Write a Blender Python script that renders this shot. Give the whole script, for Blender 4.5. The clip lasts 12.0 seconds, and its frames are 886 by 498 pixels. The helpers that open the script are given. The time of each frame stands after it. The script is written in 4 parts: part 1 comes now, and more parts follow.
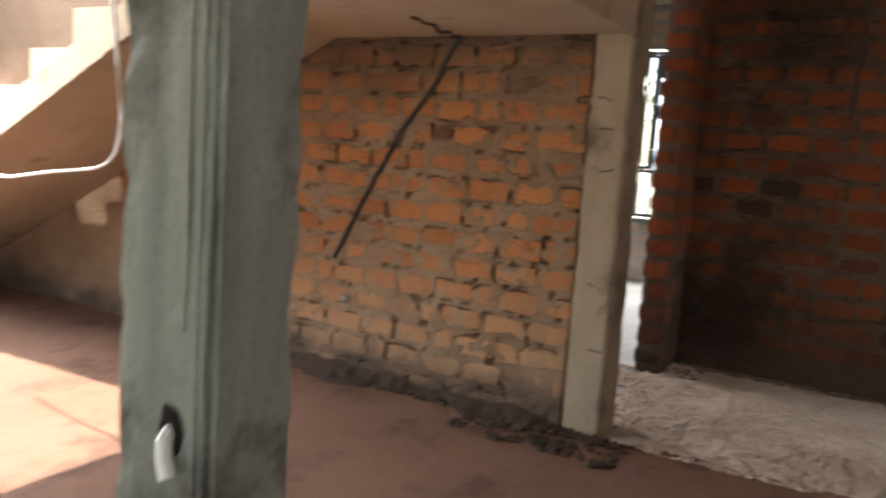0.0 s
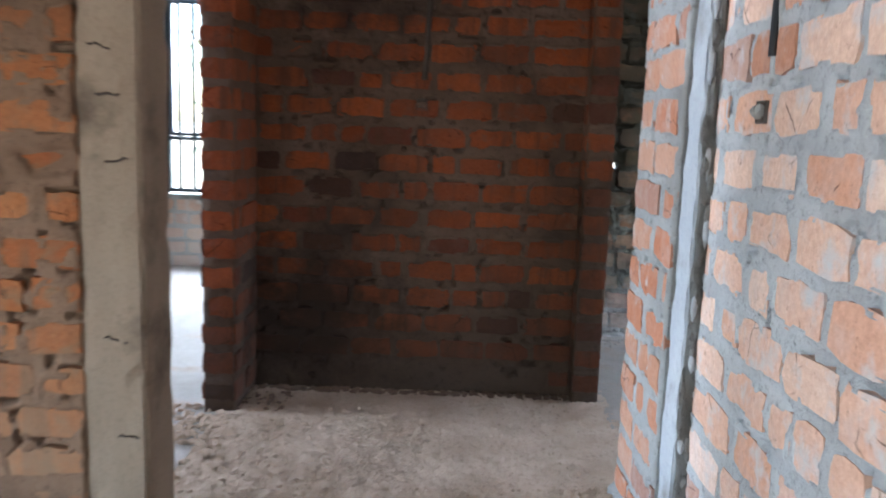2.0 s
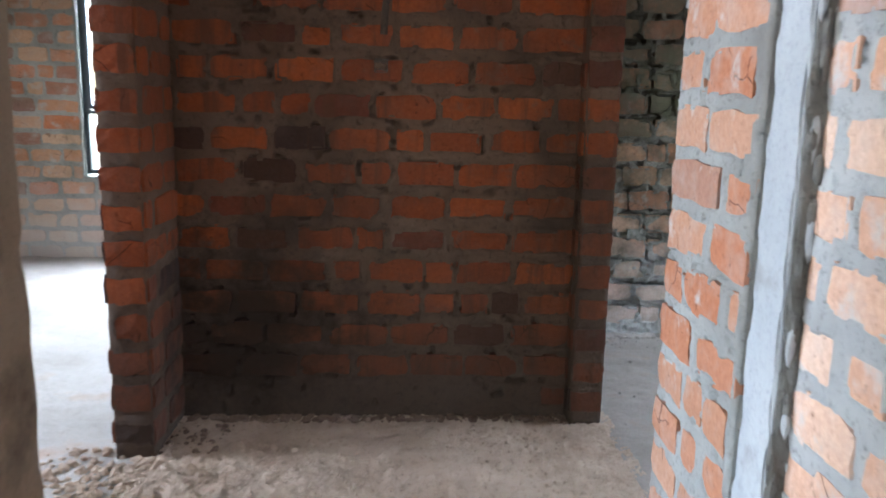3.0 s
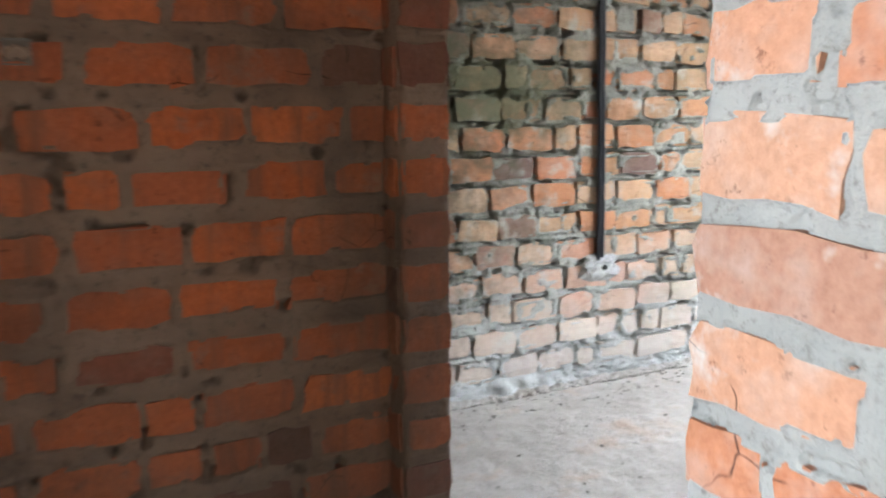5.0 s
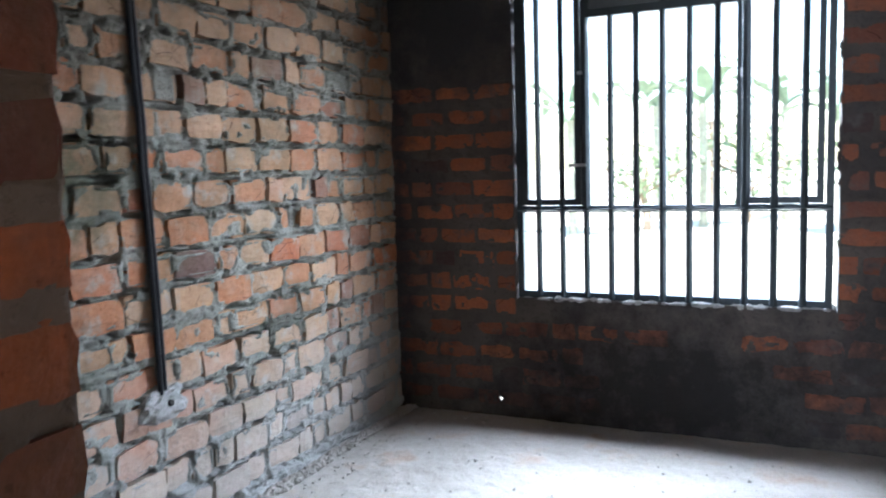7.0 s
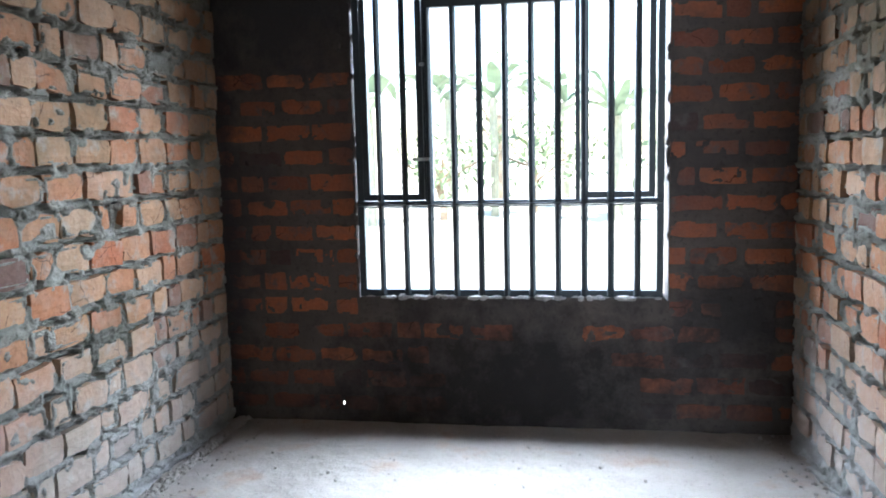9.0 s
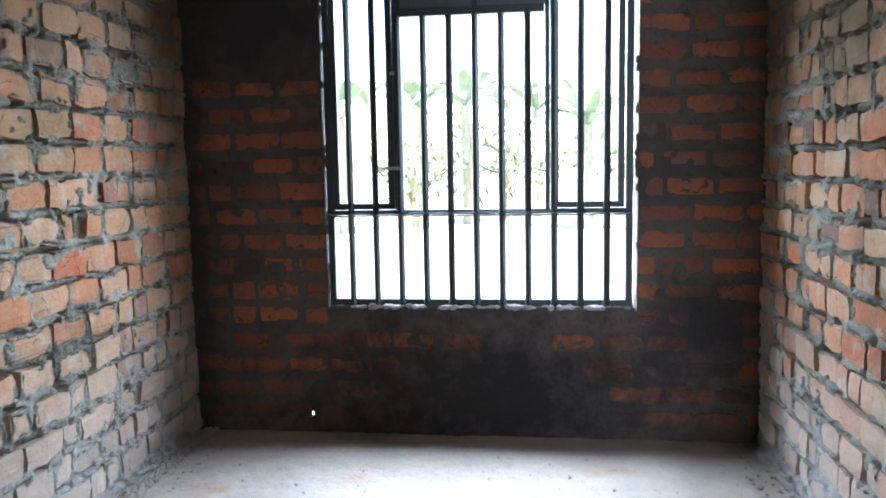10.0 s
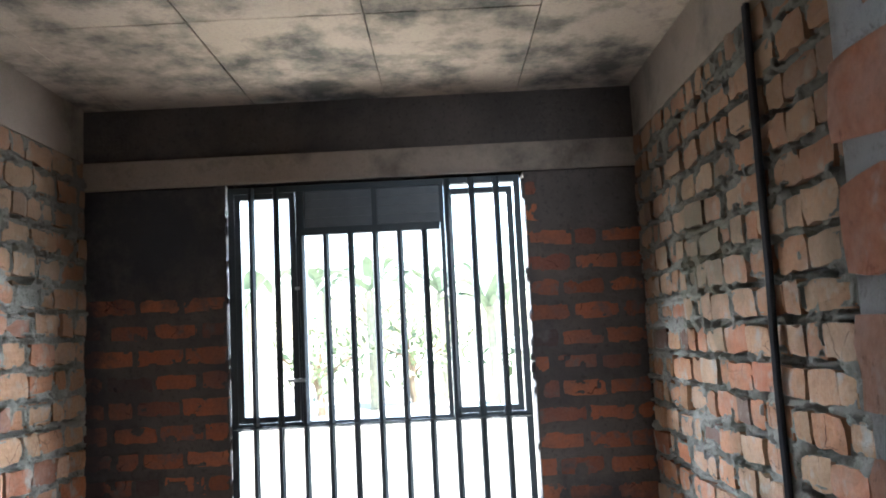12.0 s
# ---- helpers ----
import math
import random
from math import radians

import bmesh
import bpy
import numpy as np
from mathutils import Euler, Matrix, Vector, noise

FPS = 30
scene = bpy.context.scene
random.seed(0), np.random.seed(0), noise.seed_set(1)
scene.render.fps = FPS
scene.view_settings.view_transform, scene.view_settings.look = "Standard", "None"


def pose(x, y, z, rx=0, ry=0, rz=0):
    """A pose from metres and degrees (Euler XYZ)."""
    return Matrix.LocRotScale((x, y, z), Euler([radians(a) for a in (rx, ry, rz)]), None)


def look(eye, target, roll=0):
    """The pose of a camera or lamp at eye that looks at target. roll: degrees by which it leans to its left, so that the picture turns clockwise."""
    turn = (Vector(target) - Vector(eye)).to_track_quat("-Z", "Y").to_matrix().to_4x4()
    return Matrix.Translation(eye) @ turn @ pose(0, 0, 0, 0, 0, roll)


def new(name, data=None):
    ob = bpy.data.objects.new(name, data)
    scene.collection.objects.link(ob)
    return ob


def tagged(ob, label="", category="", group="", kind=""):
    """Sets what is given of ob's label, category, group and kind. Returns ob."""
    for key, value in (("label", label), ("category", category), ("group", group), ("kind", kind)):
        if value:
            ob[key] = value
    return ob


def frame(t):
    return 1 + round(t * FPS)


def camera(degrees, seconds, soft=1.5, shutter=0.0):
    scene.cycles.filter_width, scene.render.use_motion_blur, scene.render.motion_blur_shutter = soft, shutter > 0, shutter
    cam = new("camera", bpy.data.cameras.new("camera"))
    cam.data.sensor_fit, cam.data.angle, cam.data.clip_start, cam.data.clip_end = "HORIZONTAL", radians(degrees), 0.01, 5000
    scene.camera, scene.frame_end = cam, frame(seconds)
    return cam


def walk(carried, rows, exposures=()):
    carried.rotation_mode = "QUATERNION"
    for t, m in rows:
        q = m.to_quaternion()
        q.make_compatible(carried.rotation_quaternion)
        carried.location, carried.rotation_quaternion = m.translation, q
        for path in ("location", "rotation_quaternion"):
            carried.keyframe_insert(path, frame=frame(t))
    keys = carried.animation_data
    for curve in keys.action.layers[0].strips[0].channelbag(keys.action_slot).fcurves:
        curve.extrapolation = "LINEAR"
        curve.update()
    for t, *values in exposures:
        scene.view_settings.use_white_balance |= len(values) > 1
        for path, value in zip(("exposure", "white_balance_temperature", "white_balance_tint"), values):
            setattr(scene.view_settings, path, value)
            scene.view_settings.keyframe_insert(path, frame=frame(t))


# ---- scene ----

# ---------------------------------------------------------------- camera
cam = camera(58.7, 12.0, soft=1.8, shutter=0.5)
PATH = [
    (0, (-0.017, 0.021, 1.301), (-1.025, 1.729, 1.045), 3.9),
    (0.5, (-0.142, 0.201, 1.387), (-0.792, 2.078, 1.147), 1.9),
    (1, (-0.164, 0.486, 1.377), (-0.497, 2.443, 1.132), 1.4),
    (1.5, (-0.192, 0.818, 1.364), (-0.483, 2.778, 1.091), 2.0),
    (2, (-0.263, 1.2, 1.37), (-0.27, 3.177, 1.067), 2.1),
    (2.5, (-0.275, 1.614, 1.345), (-0.199, 3.578, 0.975), 0.6),
    (2.7, (-0.296, 1.75, 1.36), (-0.219, 3.714, 0.989), 0.7),
    (4.3, (-0.375, 2.870, 1.325), (0.155, 4.765, 0.94), 3.0),
    (4.5, (-0.354, 3.015, 1.336), (0.242, 4.888, 0.965), 1.8),
    (5, (-0.341, 3.285, 1.366), (0.51, 5.059, 1.009), -0.4),
    (5.5, (-0.288, 3.634, 1.365), (0.876, 5.225, 1.028), 2.9),
    (6, (-0.304, 3.855, 1.386), (1.267, 5.062, 1.109), 3.1),
    (6.5, (-0.291, 4.054, 1.391), (1.481, 4.953, 1.158), 2.3),
    (7, (-0.179, 4.228, 1.418), (1.632, 5.054, 1.22), -1.7),
    (7.2, (-0.150, 4.29, 1.415), (1.719, 4.975, 1.217), -1.6),
    (8.8, (-0.099, 4.54, 1.436), (1.846, 4.882, 1.199), -1.3),
    (9, (-0.088, 4.561, 1.442), (1.862, 4.873, 1.208), -1.3),
    (9.5, (-0.087, 4.522, 1.444), (1.869, 4.809, 1.219), -1.2),
    (10, (-0.077, 4.552, 1.453), (1.896, 4.796, 1.234), -1.0),
    (10.5, (-0.114, 4.546, 1.448), (1.863, 4.759, 1.24), -0.9),
    (11, (-0.114, 4.52, 1.487), (1.88, 4.617, 1.376), -0.4),
    (11.5, (-0.18, 4.515, 1.565), (1.81, 4.523, 1.755), -2.3),
    (12, (-0.22, 4.525, 1.619), (1.768, 4.520, 1.838), -2.9),
]
walk(cam, [(t, look(eye, target, roll)) for t, eye, target, roll in PATH],
     [(0.0, 2.25, 6500, 12), (0.6, 3.15, 6900, 12), (1.2, 2.98, 6250, 10), (2.2, 2.75, 5350, 10), (4.5, 3.5, 6050, 10), (5.5, 3.42, 5850, 10), (6.0, 3.1, 5700, 10), (6.6, 2.7, 5350, 10), (9.0, 2.7, 5450, 10), (12.0, 2.85, 5550, 10)])

# ---------------------------------------------------------------- world and light
SUN_ELEV, SUN_ROT = radians(70), radians(254)
world = bpy.data.worlds.new("sky")
scene.world = world
world.use_nodes = True
wn = world.node_tree.nodes
sky = wn.new("ShaderNodeTexSky")
sky.sky_type, sky.sun_disc = "NISHITA", False
sky.sun_elevation, sky.sun_rotation = SUN_ELEV, SUN_ROT
sky.dust_density, sky.air_density = 1.0, 1.5
wn["Background"].inputs["Strength"].default_value = 0.15
world.node_tree.links.new(sky.outputs["Color"], wn["Background"].inputs["Color"])


def area_lamp(name, eye, target, sx, sy, power, color=(1, 0.98, 0.95)):
    data = bpy.data.lights.new(name, "AREA")
    data.shape, data.size, data.size_y, data.energy, data.color = "RECTANGLE", sx, sy, power, color
    ob = new(name, data)
    ob.matrix_world = look(eye, target)
    return ob


sun_data = bpy.data.lights.new("sun", "SUN")
sun_data.energy, sun_data.angle, sun_data.color = 5.0, radians(0.6), (1.0, 0.95, 0.86)
sun = new("sun", sun_data)
SUN_FROM = Vector((-0.35, -0.10, 1.0))
sun.matrix_world = look(SUN_FROM * 30, (0, 0, 0))

# ---------------------------------------------------------------- plan (metres)
CEIL = 2.93
B_Y = 3.48              # brick wall beside the corner column
COL_X0, COL_X1 = -1.335, -1.145
C_Y, C_X0 = 5.18, -1.24  # dark wall at the end of the passage
STUB_Y0 = 4.78           # end of the short wall beside the other doorway
D_X = 0.49               # long wall on the passage's right side
DOOR_X = 0.435           # face of the bedroom's door wall
JAMB_L, JAMB_R = 5.095, 4.085
PIER_X0, PIER_X = 0.408, 0.543  # end of the door wall beside the passage wall
ROOM_L, ROOM_R, WIN_X = 6.44, 3.445, 3.98
WIN = (4.06, 5.68, 0.70, 2.47)   # y0, y1, z0, z1
TRANSOM = 1.19
SIDE_Y = 8.5             # far wall of the side room
SW = (-2.90, -1.30, 0.69, 2.465)  # its window: x0, x1, z0, z1

# daylight at the openings
y0, y1, z0, z1 = WIN
area_lamp("window_light", (WIN_X + 1.9, (y0 + y1) / 2 + 0.4, 3.62), (2.2, (y0 + y1) / 2, 0.3), 6.8, 2.6, 740, (0.90, 0.95, 1.0))
area_lamp("yard_sky_light", (5.75, 2.3, 1.6), (3.1, 6.2, 1.2), 2.4, 2.6, 125, (0.92, 0.96, 1.0))
area_lamp("ground_bounce_light", (WIN_X + 0.9, (y0 + y1) / 2, 0.05), (2.2, (y0 + y1) / 2, 2.9), 3.0, 1.2, 40, (1.0, 0.95, 0.86))
area_lamp("side_window_light", (-2.1, SIDE_Y + 0.6, 2.0), (-1.9, 5.2, 0.2), 1.9, 1.6, 125, (0.90, 0.95, 1.0))
area_lamp("side_west_light", (-5.15, 4.72, 1.6), (0.2, 4.2, 0.1), 0.8, 1.5, 46, (0.90, 0.95, 1.0))
area_lamp("stairwell_light", (-4.8, 1.9, CEIL + 0.05), (-4.3, 1.9, 0), 3.4, 2.8, 95, (0.95, 0.98, 1.0))
area_lamp("west_opening_light", (-6.6, 1.35, 1.25), (0.4, 2.8, 1.2), 1.6, 2.2, 40, (0.90, 0.96, 1.0))
area_lamp("opening_light", (-0.7, -4.1, 1.3), (-0.7, 2.0, 1.2), 1.7, 2.2, 6, (1.0, 0.98, 0.95))

# ---------------------------------------------------------------- mesh helpers
def obj(name, bm, material, parent=None):
    me = bpy.data.meshes.new(name)
    bm.to_mesh(me)
    bm.free()
    if material:
        me.materials.append(material)
    ob = new(name, me)
    ob.parent = parent
    return ob


def part(name, bm, material, parent, label=""):
    ob = obj(name, bm, material, parent)
    return tagged(ob, label) if label else ob


def box(bm, x0, x1, y0, y1, z0, z1):
    c = [bm.verts.new((x, y, z)) for z in (z0, z1) for y in (y0, y1) for x in (x0, x1)]
    for f in ((0, 2, 3, 1), (4, 5, 7, 6), (0, 1, 5, 4), (2, 6, 7, 3), (0, 4, 6, 2), (1, 3, 7, 5)):
        bm.faces.new([c[i] for i in f])
    return c


def boxes(*specs):
    bm = bmesh.new()
    for s in specs:
        box(bm, *s)
    return bm


def rough_box(x0, x1, y0, y1, z0, z1, step=0.05, amp=0.006, bevel=0.012, seed=0):
    """A cast concrete block with slightly uneven faces and broken edges."""
    bm = boxes((x0, x1, y0, y1, z0, z1))
    bmesh.ops.bevel(bm, geom=bm.edges[:], offset=bevel, segments=2, affect="EDGES")
    for axis, a, b in ((0, x0, x1), (1, y0, y1), (2, z0, z1)):
        n = int((b - a) / step)
        for i in range(1, n):
            co, no = [0, 0, 0], [0, 0, 0]
            co[axis], no[axis] = a + (b - a) * i / n, 1
            bmesh.ops.bisect_plane(bm, geom=bm.verts[:] + bm.edges[:] + bm.faces[:], plane_co=co, plane_no=no)
    c = Vector(((x0 + x1) / 2, (y0 + y1) / 2, 0))
    for v in bm.verts:
        q = v.co * 7 + Vector((seed, 0, 0))
        d = noise.noise(q) * amp + noise.noise(v.co * 23) * amp * 0.6
        out = v.co - c
        out.z = 0
        v.co += out.normalized() * d
        edge = min(abs(v.co.x - x0), abs(v.co.x - x1)) + min(abs(v.co.y - y0), abs(v.co.y - y1))
        if edge < bevel * 1.5:
            v.co -= out.normalized() * max(0, noise.noise(v.co * 11 + Vector((3, seed, 1)))) * 0.02
    return bm


def tube(points, radius, sides=8):
    """A round bar along a line of points."""
    bm = bmesh.new()
    pts = [Vector(p) for p in points]
    rings = []
    for i, p in enumerate(pts):
        d = (pts[min(i + 1, len(pts) - 1)] - pts[max(i - 1, 0)]).normalized()
        a = d.orthogonal().normalized()
        b = d.cross(a)
        rings.append([bm.verts.new(p + (a * math.cos(k * math.tau / sides) + b * math.sin(k * math.tau / sides)) * radius) for k in range(sides)])
    for r, s in zip(rings, rings[1:]):
        # keep neighbouring rings in step
        off = min(range(sides), key=lambda k: (s[k].co - r[0].co).length)
        s[:] = s[off:] + s[:off]
        if (s[1].co - r[1].co).length > (s[-1].co - r[1].co).length:
            s[:] = [s[0]] + s[:0:-1]
        for k in range(sides):
            bm.faces.new((r[k], r[(k + 1) % sides], s[(k + 1) % sides], s[k]))
    bm.faces.new(rings[0][::-1])
    bm.faces.new(rings[-1])
    bmesh.ops.recalc_face_normals(bm, faces=bm.faces[:])
    return bm


def grid_mesh(name, pos, faces, material, parent=None):
    me = bpy.data.meshes.new(name)
    me.from_pydata(pos, [], faces)
    me.materials.append(material)
    ob = new(name, me)
    ob.parent = parent
    return ob


def smooth_noise(shape, cell, rng):
    """A smooth random field with values about -1 to 1."""
    h, w = shape
    gh, gw = int(h / cell) + 3, int(w / cell) + 3
    g = rng.uniform(-1, 1, (gh, gw))
    y, x = np.arange(h) / cell, np.arange(w) / cell
    yi, xi = y.astype(int), x.astype(int)
    fy, fx = (y - yi), (x - xi)
    fy, fx = (fy * fy * (3 - 2 * fy))[:, None], (fx * fx * (3 - 2 * fx))[None, :]
    a, b = g[yi][:, xi], g[yi][:, xi + 1]
    c, d = g[yi + 1][:, xi], g[yi + 1][:, xi + 1]
    return (a * (1 - fx) + b * fx) * (1 - fy) + (c * (1 - fx) + d * fx) * fy


# ---------------------------------------------------------------- materials
def material(name, rough=0.9):
    m = bpy.data.materials.new(name)
    m.use_nodes = True
    b = m.node_tree.nodes["Principled BSDF"]
    b.inputs["Roughness"].default_value = rough
    b.inputs["Specular IOR Level"].default_value = 0.25
    return m, m.node_tree.nodes, m.node_tree.links, b


def plain(name, color, rough=0.6, metal=0.0, grain=0.25, scale=40):
    m, n, l, b = material(name, rough)
    b.inputs["Metallic"].default_value = metal
    tc, tx, mix = n.new("ShaderNodeTexCoord"), n.new("ShaderNodeTexNoise"), n.new("ShaderNodeMix")
    mix.data_type = "RGBA"
    tx.inputs["Scale"].default_value = scale
    tx.inputs["Detail"].default_value = 4
    l.new(tc.outputs["Object"], tx.inputs["Vector"])
    l.new(tx.outputs["Fac"], mix.inputs["Factor"])
    mix.inputs["A"].default_value = (*[c * (1 - grain) for c in color], 1)
    mix.inputs["B"].default_value = (*[min(1, c * (1 + grain)) for c in color], 1)
    l.new(mix.outputs["Result"], b.inputs["Base Color"])
    bump = n.new("ShaderNodeBump")
    bump.inputs["Strength"].default_value = 0.15
    bump.inputs["Distance"].default_value = 0.004
    l.new(tx.outputs["Fac"], bump.inputs["Height"])
    l.new(bump.outputs["Normal"], b.inputs["Normal"])
    return m


def world_noise(n, l, scale, detail=5, rough=0.6, stretch=None):
    geo, tx = n.new("ShaderNodeNewGeometry"), n.new("ShaderNodeTexNoise")
    tx.inputs["Scale"].default_value = scale
    tx.inputs["Detail"].default_value = detail
    tx.inputs["Roughness"].default_value = rough
    if stretch:
        mp = n.new("ShaderNodeMapping")
        mp.inputs["Scale"].default_value = stretch
        l.new(geo.outputs["Position"], mp.inputs["Vector"])
        l.new(mp.outputs["Vector"], tx.inputs["Vector"])
    else:
        l.new(geo.outputs["Position"], tx.inputs["Vector"])
    return tx.outputs["Fac"]


def ramp(n, l, fac, stops):
    r = n.new("ShaderNodeValToRGB")
    while len(r.color_ramp.elements) < len(stops):
        r.color_ramp.elements.new(0.5)
    for e, (p, c) in zip(r.color_ramp.elements, stops):
        e.position, e.color = p, (*c, 1)
    if fac:
        l.new(fac, r.inputs["Fac"])
    return r.outputs["Color"]


def mixed(n, l, fac, a, b, blend="MIX"):
    m = n.new("ShaderNodeMix")
    m.data_type, m.blend_type = "RGBA", blend
    for key, v in (("Factor", fac), ("A", a), ("B", b)):
        if isinstance(v, (int, float)):
            m.inputs[key].default_value = v
        elif isinstance(v, tuple):
            m.inputs[key].default_value = (*v, 1)
        else:
            l.new(v, m.inputs[key])
    return m.outputs["Result"]


def bumped(n, l, b, parts, distance=0.01, strength=0.6):
    total = None
    for fac, w in parts:
        m = n.new("ShaderNodeMath")
        m.operation = "MULTIPLY_ADD"
        l.new(fac, m.inputs[0])
        m.inputs[1].default_value = w
        if total:
            l.new(total, m.inputs[2])
        else:
            m.inputs[2].default_value = 0
        total = m.outputs[0]
    bump = n.new("ShaderNodeBump")
    bump.inputs["Distance"].default_value = distance
    bump.inputs["Strength"].default_value = strength
    l.new(total, bump.inputs["Height"])
    l.new(bump.outputs["Normal"], b.inputs["Normal"])


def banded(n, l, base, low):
    """Dust, splashes, damp and painted shade, over a wavering band of heights. low: (height where it is full, height
    where it ends, colour, amount).
    """
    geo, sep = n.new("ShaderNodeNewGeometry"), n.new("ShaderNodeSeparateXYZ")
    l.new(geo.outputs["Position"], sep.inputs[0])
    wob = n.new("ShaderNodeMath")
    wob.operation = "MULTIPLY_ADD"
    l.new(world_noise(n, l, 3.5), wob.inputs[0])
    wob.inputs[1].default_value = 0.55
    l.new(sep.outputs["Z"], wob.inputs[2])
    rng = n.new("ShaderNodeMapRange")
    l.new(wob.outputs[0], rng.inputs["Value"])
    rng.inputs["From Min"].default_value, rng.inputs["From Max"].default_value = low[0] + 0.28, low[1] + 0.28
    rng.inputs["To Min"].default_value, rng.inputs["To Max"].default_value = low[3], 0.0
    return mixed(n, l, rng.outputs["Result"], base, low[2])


def ragged_spots(n, l, base, spots):
    """Ragged patches of one colour, real stains and painted shade alike. spots: (centre, half sizes, colour)."""
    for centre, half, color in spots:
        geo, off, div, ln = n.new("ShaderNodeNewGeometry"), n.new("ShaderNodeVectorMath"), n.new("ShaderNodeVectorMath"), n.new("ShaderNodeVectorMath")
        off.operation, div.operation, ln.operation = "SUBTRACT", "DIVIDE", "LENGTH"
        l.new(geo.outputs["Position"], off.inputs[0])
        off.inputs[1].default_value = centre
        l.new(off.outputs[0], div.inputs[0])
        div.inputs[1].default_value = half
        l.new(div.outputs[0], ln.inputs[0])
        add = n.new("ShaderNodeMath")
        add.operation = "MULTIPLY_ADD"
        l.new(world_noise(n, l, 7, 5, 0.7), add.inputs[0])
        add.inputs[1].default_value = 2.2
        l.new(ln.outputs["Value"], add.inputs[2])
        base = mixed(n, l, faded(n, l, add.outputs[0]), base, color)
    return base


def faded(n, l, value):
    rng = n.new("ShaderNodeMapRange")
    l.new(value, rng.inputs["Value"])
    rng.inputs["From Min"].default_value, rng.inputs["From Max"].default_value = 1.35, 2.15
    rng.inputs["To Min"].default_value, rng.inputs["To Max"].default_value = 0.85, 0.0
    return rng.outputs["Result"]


def brick_material(name, tones, smear, smear_color, *bands, soot=None, streaks=None, spots=()):
    """Fired clay: each brick its own tone, with grain, pits and smeared mortar. bands: see banded()."""
    m, n, l, b = material(name, 0.92)
    info = n.new("ShaderNodeObjectInfo")
    base = ramp(n, l, info.outputs["Random"], tones)
    grain = world_noise(n, l, 60, 6, 0.7)
    blot = world_noise(n, l, 9, 4, 0.6)
    base = mixed(n, l, ramp(n, l, grain, [(0.3, (0.0,) * 3), (0.75, (1.0,) * 3)]), base, mixed(n, l, 1.0, base, (0.68, 0.63, 0.60), "MULTIPLY"))
    base = mixed(n, l, ramp(n, l, world_noise(n, l, 13, 3, 0.55), [(0.46, (0.0,) * 3), (0.70, (0.45,) * 3)]), base, mixed(n, l, 0.55, base, smear_color))
    if soot:
        base = mixed(n, l, ramp(n, l, world_noise(n, l, 1.7, 4, 0.6), [(0.50, (0.0,) * 3), (0.72, (0.75,) * 3)]), base, soot)
    pits = ramp(n, l, world_noise(n, l, 34, 7, 0.72), [(0.30, (0.7,) * 3), (0.40, (0.0,) * 3)])
    base = mixed(n, l, pits, base, mixed(n, l, 1.0, base, (0.25, 0.2, 0.18), "MULTIPLY"))
    vor = n.new("ShaderNodeTexVoronoi")
    vor.feature = "DISTANCE_TO_EDGE"
    vor.inputs["Scale"].default_value = 5.5
    geo_v, wob_v = n.new("ShaderNodeNewGeometry"), n.new("ShaderNodeVectorMath")
    wob_v.operation = "MULTIPLY_ADD"
    warp = n.new("ShaderNodeTexNoise")
    warp.inputs["Scale"].default_value = 14
    l.new(geo_v.outputs["Position"], warp.inputs["Vector"])
    l.new(warp.outputs["Color"], wob_v.inputs[0])
    wob_v.inputs[1].default_value = (0.045, 0.045, 0.045)
    l.new(geo_v.outputs["Position"], wob_v.inputs[2])
    l.new(wob_v.outputs[0], vor.inputs["Vector"])
    crack = ramp(n, l, vor.outputs["Distance"], [(0.0, (1.0,) * 3), (0.014, (0.0,) * 3)])
    crack = mixed(n, l, ramp(n, l, world_noise(n, l, 5.5, 2), [(0.56, (0.0,) * 3), (0.60, (1.0,) * 3)]), (0.0, 0.0, 0.0), crack)
    base = mixed(n, l, crack, base, mixed(n, l, 1.0, base, (0.16, 0.13, 0.12), "MULTIPLY"))
    sm = ramp(n, l, blot, [(smear, (0.0,) * 3), (smear + 0.16, (1.0,) * 3)])
    base = mixed(n, l, sm, base, smear_color)
    if streaks:
        base = mixed(n, l, ramp(n, l, world_noise(n, l, 4, 4, 0.6, (4, 4, 0.35)), [(0.52, (0.0,) * 3), (0.66, (0.75,) * 3)]), base, streaks)
    for low in bands:
        base = banded(n, l, base, low)
    base = ragged_spots(n, l, base, spots)
    l.new(base, b.inputs["Base Color"])
    bumped(n, l, b, [(grain, 0.5), (blot, 0.8), (world_noise(n, l, 25, 3), 0.6)], 0.009, 0.7)
    return m


def mortar_material(name, a, c, dark, soot=None, low=None, relief=0.012, spots=(), foot=None):
    m, n, l, b = material(name, 0.95)
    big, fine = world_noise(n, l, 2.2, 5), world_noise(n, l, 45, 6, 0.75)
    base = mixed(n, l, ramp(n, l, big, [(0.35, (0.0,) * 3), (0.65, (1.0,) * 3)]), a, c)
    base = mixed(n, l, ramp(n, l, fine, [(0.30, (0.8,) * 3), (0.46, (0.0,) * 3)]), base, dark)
    if soot:
        base = mixed(n, l, ramp(n, l, world_noise(n, l, 1.7, 4, 0.6), [(0.50, (0.0,) * 3), (0.72, (0.8,) * 3)]), base, soot)
    if low:
        base = banded(n, l, base, low)
    if foot:
        base = banded(n, l, base, foot)
    base = ragged_spots(n, l, base, spots)
    l.new(base, b.inputs["Base Color"])
    bumped(n, l, b, [(fine, 1.0), (world_noise(n, l, 15, 4), 1.0)], relief, 0.8)
    return m


